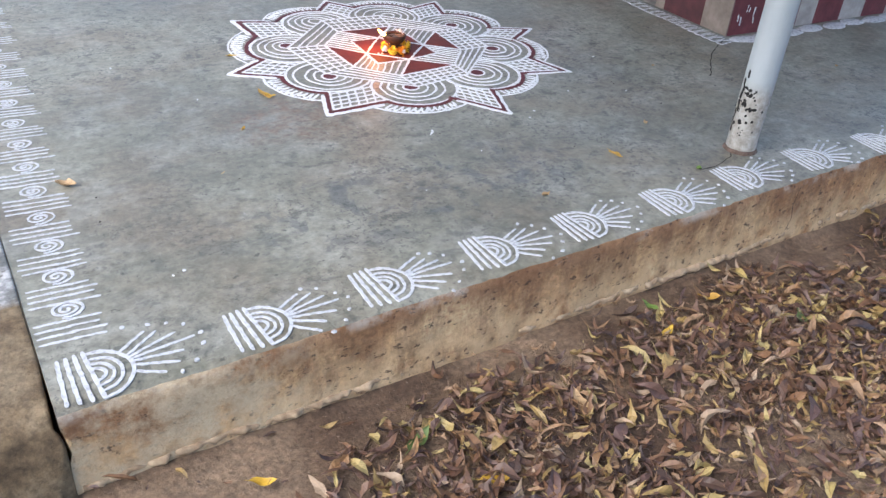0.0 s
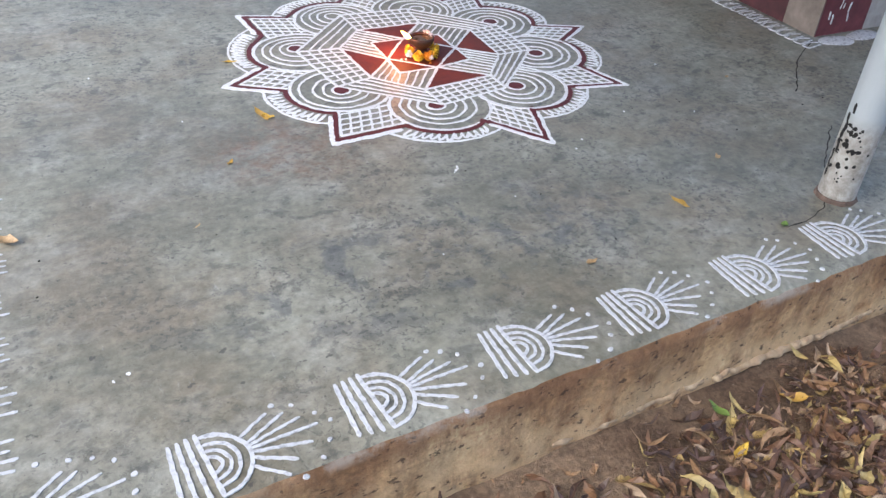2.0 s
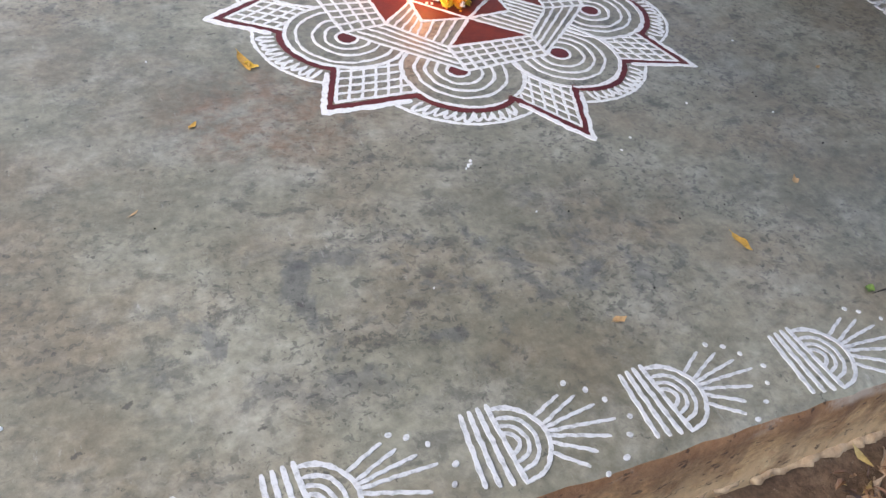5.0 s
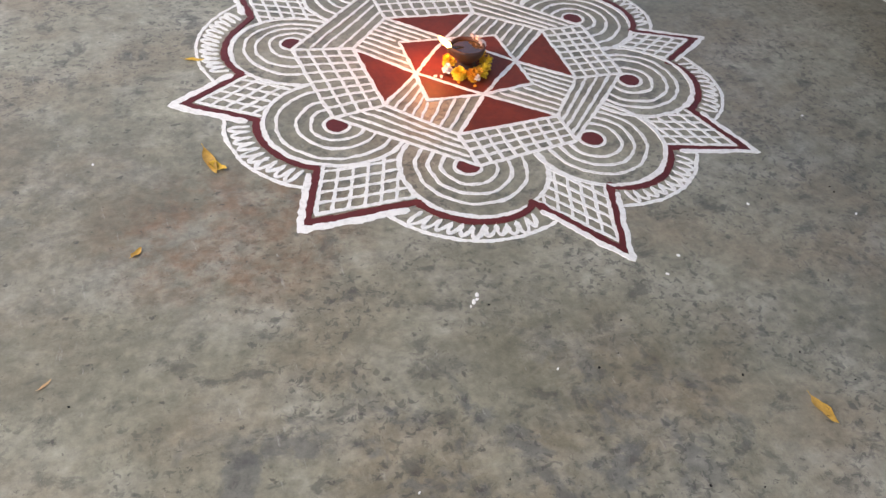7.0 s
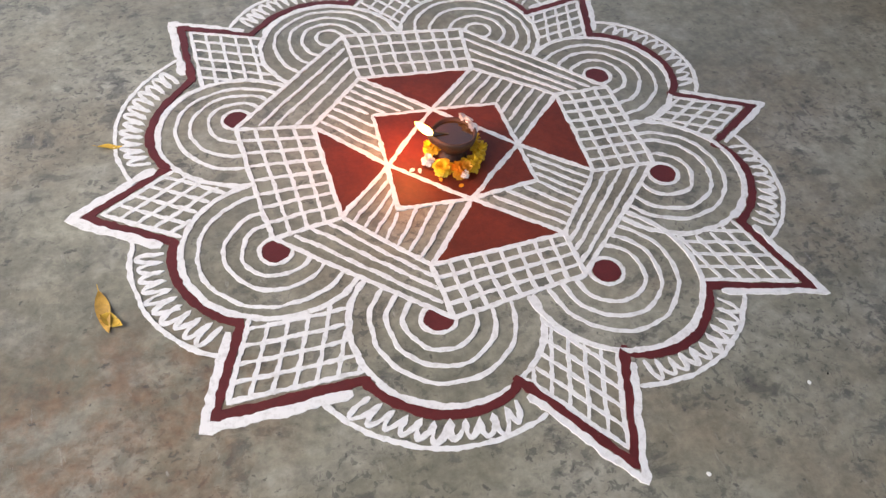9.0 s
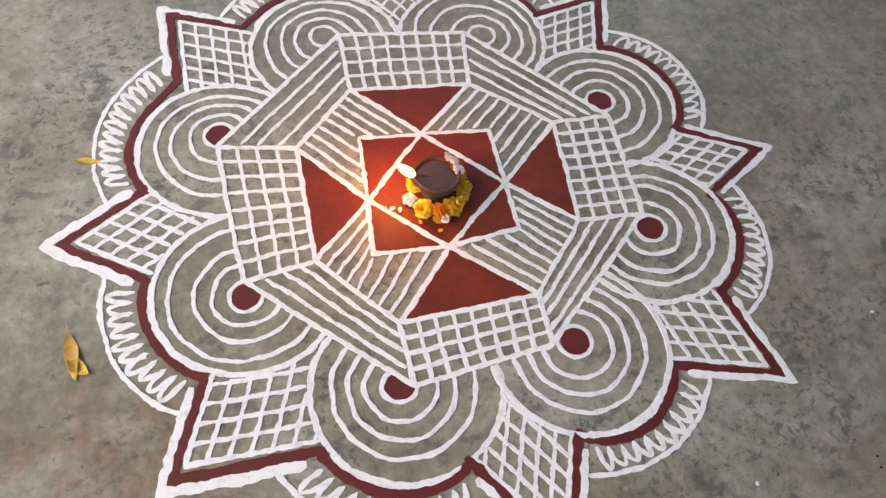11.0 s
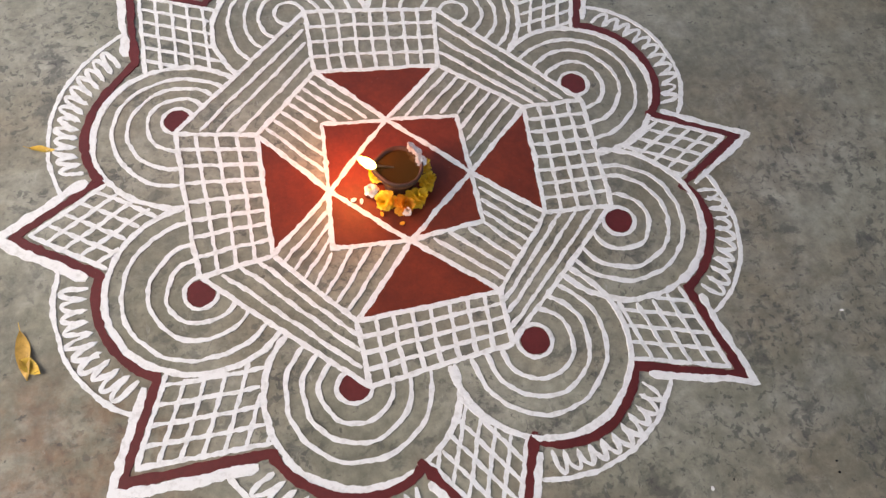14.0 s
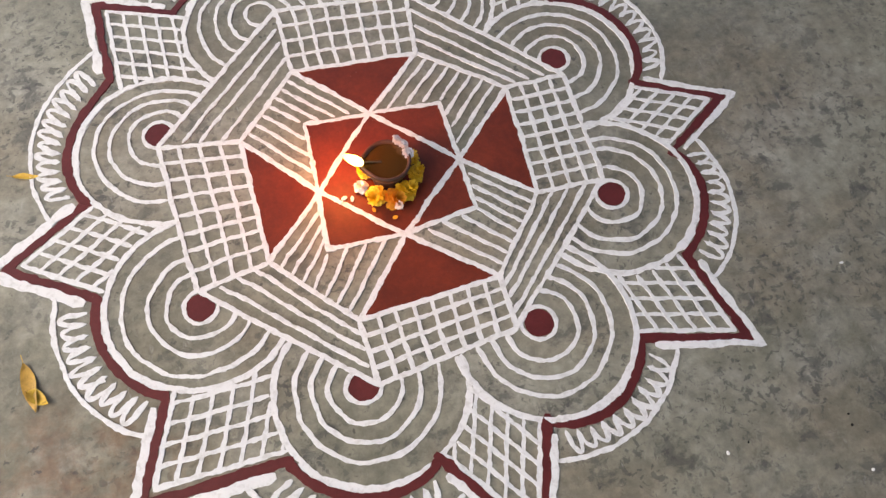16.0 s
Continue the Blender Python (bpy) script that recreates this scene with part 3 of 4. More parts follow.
def build_belt():
    """The eight-sided belt: gridded panels on the axes, striped ones on the diagonals."""
    for k in range(8):
        o0, o1, i0, i1 = outer[k - 1], outer[k], inner[k - 1], inner[k]
        w = Shape()
        stroke(w, [o1, o0, i0, i1], 0.0085)
        panel = part("grid_panel" if k % 2 == 0 else "striped_panel", w, CHALK, star)
        lines = []
        if k % 2 == 0:
            lines += [(o0.lerp(i0, j / 4), o1.lerp(i1, j / 4)) for j in (1, 2, 3)]
            for j in range(1, 8):
                f = j / 8 + rnd(-0.008, 0.008)
                lines.append((o0.lerp(o1, f), i0.lerp(i1, f)))
        else:
            for j in (1, 2, 3):
                f = j / 4 + rnd(-0.02, 0.02)
                lines.append((o0.lerp(i0, f).lerp(o1.lerp(i1, f), rnd(0.015, 0.05)), o1.lerp(i1, f).lerp(o0.lerp(i0, f), rnd(0.01, 0.04))))
        for p, q in lines:
            w = Shape()
            stroke(w, [p, q], 0.0069)
            part("chalk_line", w, CHALK, panel)


build_belt()


def out_of_belt(p):
    return not inside(p, outer)


def outward(notch, t):
    """The way out of a tip across its side."""
    d = (t - notch).normalized()
    side = Vector((-d.y, d.x))
    return side if side.dot(notch - t.normalized() * notch.dot(t.normalized())) > 0 else -side


def build_petal(k):
    c = petals[k]
    face = PETAL[k][1]
    n0, n1 = notches[k][1], notches[(k + 1) % 8][0]
    w = Shape()
    for run in kept(arc(c, RADIUS, face - 135, face + 135, 90), out_of_belt):
        stroke(w, run, 0.0095, shake=0.0016)
    stroke(w, arc(c, RADIUS + 0.003, face - 38, face + 38, 30), 0.011, vary=0.3)
    petal = part("petal", w, CHALK, star, "petal of concentric white arcs")
    dot = polar(*HEART[k])
    for f in RINGS[k]:
        w = Shape()
        turn = rnd(-6, 6)
        for run in kept(arc(dot.lerp(c, f), 0.0295 + (RADIUS - 0.0295) * f, face - 138 + turn, face + 138 + turn, 80), out_of_belt):
            stroke(w, run, 0.0072, shake=0.0024)
        part("arc", w, CHALK, petal)
    # the red heart and its ring
    w = Shape()
    for run in kept(arc(dot, 0.0295, face - 175, face + 175, 40), lambda p: not inside(p * 1.0, [q * 0.985 for q in outer])):
        stroke(w, run, 0.0068)
    part("heart_ring", w, CHALK, petal)
    w = Shape()
    ring = [p for p in arc(dot, 0.0255, face - 180, face + 170, 26) if not inside(p, outer)]
    if len(ring) > 5 and k not in (1, 2):
        fill(w, ring)
        part("red_heart", w, MAROON, petal, "dark red filled heart")
    # the dark red band from notch to notch
    a0, a1 = (math.degrees(math.atan2(q.y - c.y, q.x - c.x)) for q in (n0, n1))
    while a1 < a0:
        a1 += 360
    band = []
    for f in [j / 30 for j in range(31)]:
        hug = math.sin(math.pi * f) ** 0.6
        band.append(c + polar(1, a0 + (a1 - a0) * f) * (((n0 - c).length * (1 - f) + (n1 - c).length * f + 0.004) * (1 - hug) + (RADIUS + 0.0155) * hug))
    w = Shape()
    stroke(w, band, 0.0148, high=0.0012, shake=0.0012, vary=0.12)
    part("red_band", w, MAROON, petal, "dark red curved band")
    # the outer thin arc and the looped fringe between
    t0, t1 = tips[k], tips[(k + 1) % 8]
    meet = 0.36 if k in (3, 4) else 0.3
    e0, e1 = n0.lerp(t0, meet) + outward(n0, t0) * 0.015, n1.lerp(t1, meet) + outward(n1, t1) * 0.015
    crest = face_out(face) * (c.length + CREST[k])
    rim = through_three(e0, crest, e1, 40)
    w = Shape()
    stroke(w, rim, 0.0078, shake=0.0016)
    fringe = part("fringe", w, CHALK, petal, "thin white outline with looped fringe")
    w = Shape()
    loops = LOOPS[k]
    wave = []
    for j in range(loops * 10 + 1):
        f = 0.09 + 0.82 * j / (loops * 10)
        p, q = along(band, f), along(rim, f)
        swing = abs(math.sin(math.pi * j / 10)) ** 0.6
        wave.append(p.lerp(q, 0.24 + 0.06 * noise.noise(Vector((j // 10 * 2.3, k * 1.7, 5))) + (0.6 + 0.12 * noise.noise(Vector((j // 10 * 1.7, k * 3.1, 0)))) * swing))
    stroke(w, wave, 0.0078 if k in (3, 4, 5) else 0.0068, step=0.005, shake=0.0014, vary=0.3)
    part("looped_line", w, CHALK, fringe)


def face_out(degrees):
    return polar(1.0, degrees)


def along(pts, f):
    x = f * (len(pts) - 1)
    n = min(int(x), len(pts) - 2)
    return pts[n].lerp(pts[n + 1], x - n)


def through_three(a, b, c, n):
    """The arc of a circle through three points."""
    d = 2 * (a.x * (b.y - c.y) + b.x * (c.y - a.y) + c.x * (a.y - b.y))
    ux = (a.length_squared * (b.y - c.y) + b.length_squared * (c.y - a.y) + c.length_squared * (a.y - b.y)) / d
    uy = (a.length_squared * (c.x - b.x) + b.length_squared * (a.x - c.x) + c.length_squared * (b.x - a.x)) / d
    m = Vector((ux, uy))
    r = (a - m).length
    t0, tb, t1 = (math.atan2(p.y - m.y, p.x - m.x) for p in (a, b, c))
    while tb < t0:
        tb += 2 * math.pi
    while t1 < t0:
        t1 += 2 * math.pi
    if tb > t1:
        t1 -= 2 * math.pi
    return [m + r * Vector((math.cos(t0 + (t1 - t0) * k / n), math.sin(t0 + (t1 - t0) * k / n))) for k in range(n + 1)]


for k in range(8):
    build_petal(k)


def build_tip(k):
    t, (n0, n1) = tips[k], notches[k]
    axis = t.normalized()
    w = Shape()
    wide = 0.016 if k in (3, 4, 5) else 0.0115
    s0, s1 = outward(n0, t), outward(n1, t)
    stroke(w, [n0.lerp(t, 0.14) + s0 * (0.0045 + wide / 2), t - axis * 0.004, n1.lerp(t, 0.13) + s1 * (0.0045 + wide / 2)], wide, shake=0.002, vary=0.25)
    tip = part("star_tip", w, CHALK, star, "pointed tip outlined in white")
    red_t = t - axis * 0.03
    w = Shape()
    stroke(w, [n0 - axis * 0.002, red_t, n1 - axis * 0.002], 0.0148, high=0.0012)
    part("red_band", w, MAROON, tip, "dark red band inside the tip")
    # the lattice, parallel to both sides and stopped by the petals
    g = t - axis * 0.058
    d0, d1 = (n0 - red_t).normalized(), (n1 - red_t).normalized()
    free = lambda p: out_of_belt(p) and all((p - c).length > RADIUS + 0.004 for c in (petals[k - 1], petals[k]))
    cells = 7
    for j in range(cells):
        for start, d in ((g + d1 * 0.034 * j, d0), (g + d0 * 0.034 * j, d1)):
            pts = lay(start, start + d * 0.26, 52)
            for run in kept(pts, free)[:1]:
                if (run[0] - start).length < 0.01:
                    w = Shape()
                    stroke(w, run, 0.0066 if j else 0.0078)
                    part("chalk_line", w, CHALK, tip)


for k in range(8):
    build_tip(k)


# ---- the row of drawn half suns along the front edge ----
def build_sun(at, label, lift=0):
    """A half disc of arcs behind four bars, with seven rays and their dots."""
    sun_drawing = thing("sun_motif", label, "floor drawing", "half suns along the platform edge", at=at)
    for n in range(4):
        w = Shape()
        stroke(w, [(0.017 * n, -0.002 + 0.002 * n), (-0.01 + 0.0215 * n, -0.137 - 0.004 * n)], 0.0074, shake=0.001, vary=0.25)
        part("bar", w, THIN_CHALK, sun_drawing)
    c = Vector((0.055, -0.075))
    for r, wide in ((0.071, 0.0075), (0.05, 0.0068), (0.033, 0.0066), (0.017, 0.0075)):
        w = Shape()
        stroke(w, arc(c, r, -88, 92, 24), wide, shake=0.0014)
        part("arc", w, THIN_CHALK, sun_drawing)
    rays = ((30, 28, 0.141, 0.168), (14, 19, 0.16, 0.188), (9, 9, 0.182, 0.207), (3, -1, 0.202, 0.226), (-3, -12, 0.177, 0.21), (-13, -23, 0.152, 0.192), (-28, -35, 0.139, 0.168))
    for a, b, r, far in rays:
        w = Shape()
        stroke(w, [polar(0.073, a + lift, *c), polar(r + rnd(-0.006, 0.006), b + lift + rnd(-1.5, 1.5), *c)], 0.0056, shake=0.0009, vary=0.3)
        part("ray", w, THIN_CHALK, sun_drawing)
        w = Shape()
        q = polar(far + rnd(-0.005, 0.005), b + lift + rnd(-2, 2), *c)
        blob(w, q.x, q.y, rnd(0.0048, 0.0068), squash=0.8, turn=rnd(0, 3))
        part("dot", w, THIN_CHALK, sun_drawing)
    return sun_drawing


for x, y, turn, size in ((-1.583, -1.398, 2, 1.06), (-1.226, -1.405, 3, 1.0), (-0.899, -1.388, 2, 1.02), (-0.566, -1.38, -1, 1.0), (-0.257, -1.389, 3, 0.98),
                         (0.081, -1.396, 2, 1.0), (0.41, -1.382, 1, 1.0), (0.752, -1.39, 0, 1.02), (1.108, -1.415, 0, 1.0), (1.46, -1.415, 1, 1.0)):
    build_sun(pose(x, y, 0, 0, 0, turn) @ Matrix.Diagonal((size, size, 1, 1)), "white chalk half sun with rays on the platform edge", 9 if x < -1.5 else 0)


# ---- the border of spirals and bars along the left edge ----
def build_border():
    border = thing("spiral_border", "white chalk border of spirals and bars on cement", "floor drawing")
    for n in range(15):
        y = -1.3 + 0.1395 * n + 0.0019 * n * n
        x0, x1 = -1.606 + 0.03 * (y + 1.295), -1.462 + 0.05 * (y + 1.295)
        for j in range(4):
            w = Shape()
            yy = y + (1.5 - j) * 0.0235
            stroke(w, [(x0 + rnd(-0.004, 0.004), yy + 0.004), (x1 + rnd(-0.012, 0.008), yy - 0.008 + rnd(-0.003, 0.003))], 0.0058, vary=0.28)
            part("bar", w, THIN_CHALK, border)
        cx, cy = (x0 + x1) / 2 + 0.004, y + 0.076
        w = Shape()
        turns = 2.4
        stroke(w, [(cx + (0.036 * k / 60 + 0.003) * math.cos(0.6 - k / 60 * turns * 2 * math.pi), cy + (0.03 * k / 60 + 0.002) * math.sin(0.6 - k / 60 * turns * 2 * math.pi)) for k in range(61)], 0.0062)
        part("spiral", w, THIN_CHALK, border)
    w = Shape()
    blob(w, -1.437, -1.345, 0.006)
    part("dot", w, THIN_CHALK, border)


build_border()


# ---- the oil lamp and its flowers at the heart of the star ----
LAMP = (-0.006, -0.012)
SPOUT = 172


def build_lamp():
    lamp = thing("oil_lamp", "burning brown clay oil lamp with yellow flame", "lamp", at=pose(LAMP[0], LAMP[1], 0.0022))

    def pull(a, z):
        off = (math.degrees(a) - SPOUT + 180) % 360 - 180
        return 1 + (0.24 * math.exp(-((off / 20) ** 2)) if z > 0.045 else 0)

    s = Shape()
    lathe(s, [(0.026, 0), (0.029, 0.003), (0.028, 0.008), (0.02, 0.014), (0.018, 0.02), (0.024, 0.027), (0.034, 0.036), (0.041, 0.047), (0.0435, 0.057),
              (0.044, 0.062), (0.0425, 0.065), (0.039, 0.064), (0.0375, 0.06), (0.035, 0.052), (0.024, 0.044), (0.01, 0.041)], 40, pull=pull)
    bowl = part("bowl", s, CLAY, lamp, "dark oiled clay bowl")
    s = Shape()
    n = 40
    ring = [polar(0.0374 * pull(2 * math.pi * k / n, 0.05), 360 * k / n) for k in range(n)]
    s.add([(p.x, p.y, 0.0585) for p in ring] + [(0, 0, 0.0583)], [(k, (k + 1) % n, n) for k in range(n)])
    part("oil", s, OIL, bowl, "golden lamp oil")
    tip = polar(0.046, SPOUT)
    s = Shape()
    for k in range(7):
        f = k / 6
        p = polar(0.01 + 0.04 * f, SPOUT)
        for j in range(6):
            a = 2 * math.pi * j / 6
            s.v.append((p.x + 0.0018 * math.cos(a) * 0.2, p.y + 0.0018 * math.cos(a), 0.0585 + 0.007 * f + 0.0018 * math.sin(a)))
    for k in range(6):
        for j in range(6):
            s.f.append((6 * k + j, 6 * k + (j + 1) % 6, 6 * k + 6 + (j + 1) % 6, 6 * k + 6 + j))
    part("wick", s, WICK, bowl, "charred cotton wick")
    s = Shape()
    verts, n, m = [], 14, 12
    for k in range(m + 1):
        f = k / m
        r = 0.0125 * (math.sin(math.pi * min(f * 0.82 + 0.12, 1)) ** 0.7) * (1 - 0.4 * f) if k < m else 0.0004
        for j in range(n):
            a = 2 * math.pi * j / n
            verts.append((tip.x - 0.003 - 0.028 * f ** 1.2 + r * math.cos(a), tip.y + 0.006 * f * f + r * math.sin(a), 0.062 + 0.03 * f))
    s.add(verts, [(k * n + j, k * n + (j + 1) % n, (k + 1) * n + (j + 1) % n, (k + 1) * n + j) for k in range(m) for j in range(n)])
    part("flame", s, FLAME, lamp, "bright yellow flame")
    glow = bpy.data.lights.new("flame_light", "POINT")
    glow.energy, glow.color, glow.shadow_soft_size = 0.72, (1.0, 0.29, 0.055), 0.012
    lit = new("flame_light", glow)
    lit.location = (LAMP[0] + tip.x - 0.042, LAMP[1] + tip.y + 0.014, 0.1)


build_lamp()


def build_flower(name, label, mat, x, y, size, tilt, turn, z=0.012, rings=4):
    """A small double flower head of many curled petals round a core."""
    f = thing(name, label, "flower", "flowers round the lamp", at=pose(x, y, z, *tilt, turn))
    core = Shape()
    lathe(core, [(size * 0.3, -size * 0.45), (size * 0.5, -0.1 * size), (size * 0.42, size * 0.25), (size * 0.12, size * 0.4)], 9)
    part("heart", core, mat, f)
    for ring in range(rings):
        s = Shape()
        count = 11 - ring
        lift = 0.12 + 0.32 * ring
        for k in range(count):
            a = 2 * math.pi * (k + 0.5 * (ring % 2)) / count + rnd(-0.12, 0.12)
            reach = size * (1.0 - 0.17 * ring) * rnd(0.85, 1.12)
            d, q = Vector((math.cos(a), math.sin(a), 0)), Vector((-math.sin(a), math.cos(a), 0))
            row = []
            for u, wide in ((0.12, 0.14), (0.55, 0.28), (0.88, 0.26), (1.0, 0.1)):
                h = size * (lift * u + 0.25 * ring * 0.3 - 0.35 * u * u * (1 - 0.2 * ring))
                row.append([d * reach * u + q * reach * wide * v + Vector((0, 0, h + abs(v) * size * 0.08)) for v in (-1, 0, 1)])
            s.add([p for r in row for p in r], [(3 * i + j, 3 * i + j + 1, 3 * i + j + 4, 3 * i + j + 3) for i in range(3) for j in range(2)])
        part("petal_ring", s, mat, f)
    return f


for x, y, size, mat, name, label, tilt in (
        (-0.038, -0.052, 0.021, YELLOW, "marigold", "yellow marigold head at the foot of the lamp", (24, -20)),
        (-0.006, -0.064, 0.021, ORANGE, "marigold", "orange marigold head at the foot of the lamp", (34, -4)),
        (0.02, -0.054, 0.021, YELLOW, "marigold", "yellow marigold head at the foot of the lamp", (24, 18)),
        (0.044, -0.022, 0.019, YELLOW, "marigold", "yellow marigold head at the foot of the lamp", (6, 30)),
        (0.046, 0.008, 0.016, YELLOW, "marigold", "yellow marigold head at the foot of the lamp", (-6, 34)),
        (-0.044, 0.008, 0.018, YELLOW, "marigold", "yellow marigold head at the foot of the lamp", (-8, -24)),
        (-0.06, -0.024, 0.0135, WHITE_PETAL, "white_flower", "small white flower beside the lamp foot", (4, -10)),
        (-0.002, -0.08, 0.009, WHITE_PETAL, "white_flower", "small white flower beside the lamp foot", (12, 0))):
    build_flower(name, label, mat, x, y, size, tilt, rnd(0, 90))
# blossoms that hang on the far rim
for x, y, z, size in ((0.03, 0.012, 0.069, 0.013), (0.036, -0.006, 0.064, 0.012), (0.022, 0.024, 0.068, 0.01)):
    build_flower("white_flower", "pale pink blossom resting on the lamp rim", WHITE_PETAL, x, y, size, (20, 30), rnd(0, 90), z=z, rings=2)


def build_petal_scrap(x, y, size, turn, mat, label):
    s = Shape()
    rows = [(-1, 0.15), (-0.5, 0.5), (0.1, 0.6), (0.6, 0.45), (1, 0.1)]
    s.add([(size * u, size * w * v, 0.004 + size * 0.12 * (1 - u * u)) for u, w in rows for v in (-1, 0, 1)],
          [(3 * i + j, 3 * i + j + 1, 3 * i + j + 4, 3 * i + j + 3) for i in range(4) for j in range(2)])
    s.add([(size * u * 0.9, size * w * v * 0.9, 0.001) for u, w in rows for v in (-1, 0, 1)],
          [(3 * i + j, 3 * i + j + 3, 3 * i + j + 4, 3 * i + j + 1) for i in range(4) for j in range(2)])
    ob = new("petal_scrap", s.mesh("petal_scrap", mat))
    ob.matrix_basis = pose(x, y, 0.001, 0, 0, turn)
    return tagged(ob, label, "petal")


for x, y, size, turn, mat in ((-0.095, -0.035, 0.006, 10, WHITE_PETAL), (-0.081, -0.04, 0.006, 80, WHITE_PETAL), (-0.102, -0.042, 0.004, 40, WHITE_PETAL),
                              (-0.048, -0.073, 0.005, -70, ORANGE), (-0.014, -0.098, 0.0052, 5, ORANGE), (0.004, 0.05, 0.007, 20, ORANGE)):
    build_petal_scrap(x, y, size, turn, mat, "loose white petal on the red paint" if mat is WHITE_PETAL else "loose orange petal on the red paint")


# ---- the post at the platform's edge ----
def build_post():
    post = thing("post", "pale grey painted steel post with chipped foot", "post", at=pose(0.637, -1.308, 0))
    s = Shape()
    lathe(s, [(0.0505, -0.003)] + [(0.0505, 0.02 + 2.6 * k / 40) for k in range(41)], 36)
    shaft = part("shaft", s, POLE_PAINT, post)
    s = Shape()
    lathe(s, [(0.058, -0.004), (0.057, 0.003), (0.053, 0.008), (0.0515, 0.012)], 26, pull=lambda a, z: 1 + 0.12 * noise.noise(Vector((math.cos(a) * 2.2, math.sin(a) * 2.2, 4))))
    part("collar", s, COLLAR, post, "rough dark mortar collar at the foot")
    # chips where the paint has fallen off, thickest on the side towards the yard
    for k in range(46):
        a = radians(-166 + random.gauss(0, 27))
        z = 0.03 + 0.2 * random.random() ** 0.9
        size = rnd(0.0028, 0.0062) * (1.2 if z > 0.1 else 0.8)
        chip(shaft, a, z, size, size * rnd(0.8, 1.2))
    for k in range(9):
        chip(shaft, radians(-214 + 2.2 * k + rnd(-6, 6)), 0.08 + 0.024 * k + rnd(-0.006, 0.006), rnd(0.004, 0.008), rnd(0.012, 0.02))


def chip(shaft, a, z, wide, tall):
    s = Shape()
    n, r = 9, 0.0511
    ring = []
    for k in range(n):
        t = 2 * math.pi * k / n
        f = rnd(0.7, 1.2)
        aa, zz = a + wide * f * math.cos(t) / r, z + tall * f * math.sin(t)
        ring.append((r * math.cos(aa), r * math.sin(aa), zz))
    s.add(ring + [((r + 0.0004) * math.cos(a), (r + 0.0004) * math.sin(a), z)], [(k, (k + 1) % n, n) for k in range(n)])
    part("paint_chip", s, CHIP, shaft)


build_post()


# ---- the striped plinth and the chalk round its foot ----
def build_plinth():
    plinth = thing("plinth", "red and white striped masonry plinth on the platform", "plinth", at=pose(1.55, -0.425, 0, 0, 0, -2.5))
    s = Shape()
    box(s, 0.004, 0.004, -0.002, 2.0, 1.6, 0.55)
    part("body", s, WALL_OLD, plinth, smooth=False)
    x = 0.0
    for n, wide in enumerate((0.27, 0.11, 0.09, 0.13, 0.2, 0.18, 0.19, 0.18, 0.18, 0.18, 0.17)):
        s = Shape()
        box(s, x, -0.004, 0.0, x + wide, 0.004, 0.55)
        part("painted_stripe", s, WALL_RED if n % 2 == 0 else WALL_WHITE, plinth, "dull red painted stripe" if n % 2 == 0 else "off-white painted stripe", smooth=False)
        x += wide
    y = -0.004
    for n, wide in enumerate((0.17, 0.26, 0.06, 0.3, 0.2, 0.2, 0.2, 0.2)):
        # first left-face stripes take darker colours than the front ones
        mat = (WALL_TAN, WALL_DARK, WALL_TAN, WALL_OLD)[n] if n < 4 else (WALL_RED, WALL_WHITE)[n % 2]
        s = Shape()
        box(s, -0.004 - 0.001 * n, y, 0.0, 0.004, y + wide, 0.55)
        part("painted_stripe", s, mat, plinth, "worn painted stripe", smooth=False)
        y += wide
    # chalk finger marks on the first red stripe
    for n in range(6):
        w = Shape()
        x0, z0 = 0.04 + 0.024 * n + rnd(-0.01, 0.01), 0.075 + rnd(-0.03, 0.035)
        stroke(w, [(x0, z0), (x0 + rnd(-0.004, 0.012), z0 + rnd(0.018, 0.045))], rnd(0.003, 0.006), vary=0.4)
        mark = part("chalk_mark", w, OLD_CHALK, plinth, "pale chalk finger mark")
        mark.matrix_basis = pose(0, -0.005, 0, 90, 0, 0)
    edging = thing("chalk_edging", "white chalk scallops on cement round the plinth foot", "floor drawing", at=pose(1.55, -0.425, 0, 0, 0, -2.5))
    for n in range(13):
        w = Shape()
        cx = 0.06 + 0.158 * n
        blob(w, cx, -0.066 + 0.012 * (n % 2), 0.088, squash=0.52, turn=rnd(-0.1, 0.15), n=18)
        part("scallop", w, OLD_CHALK, edging)
    for n in range(24):
        w = Shape()
        cy = -0.07 + 0.045 * n
        stroke(w, [(-0.03, cy + 0.02), (-0.075, cy + 0.03), (-0.115, cy + 0.012), (-0.11, cy - 0.012), (-0.07, cy - 0.004), (-0.035, cy)], 0.009, vary=0.35, shake=0.003)
        part("curl", w, OLD_CHALK, edging)


build_plinth()


# ---- cracks ----
def build_crack(pts, wide):
    s = Shape()
    pts = resample(pts, 0.012)
    verts = []
    for n, p in enumerate(pts):
        a, b = pts[max(n - 1, 0)], pts[min(n + 1, len(pts) - 1)]
        d = (b - a).normalized()
        side = Vector((-d.y, d.x))
        p = p + side * 0.007 * noise.noise(Vector((p.x * 25, p.y * 25, 8)))
        w = wide * (0.35 + abs(noise.noise(Vector((p.x * 40, p.y * 40, 2)))) * 1.3) * (0.3 if n in (0, len(pts) - 1) else 1)
        verts += [(p.x - side.x * w, p.y - side.y * w, 0.0008), (p.x + side.x * w, p.y + side.y * w, 0.0008)]
    s.add(verts, [(2 * k, 2 * k + 2, 2 * k + 3, 2 * k + 1) for k in range(len(pts) - 1)])
    return s


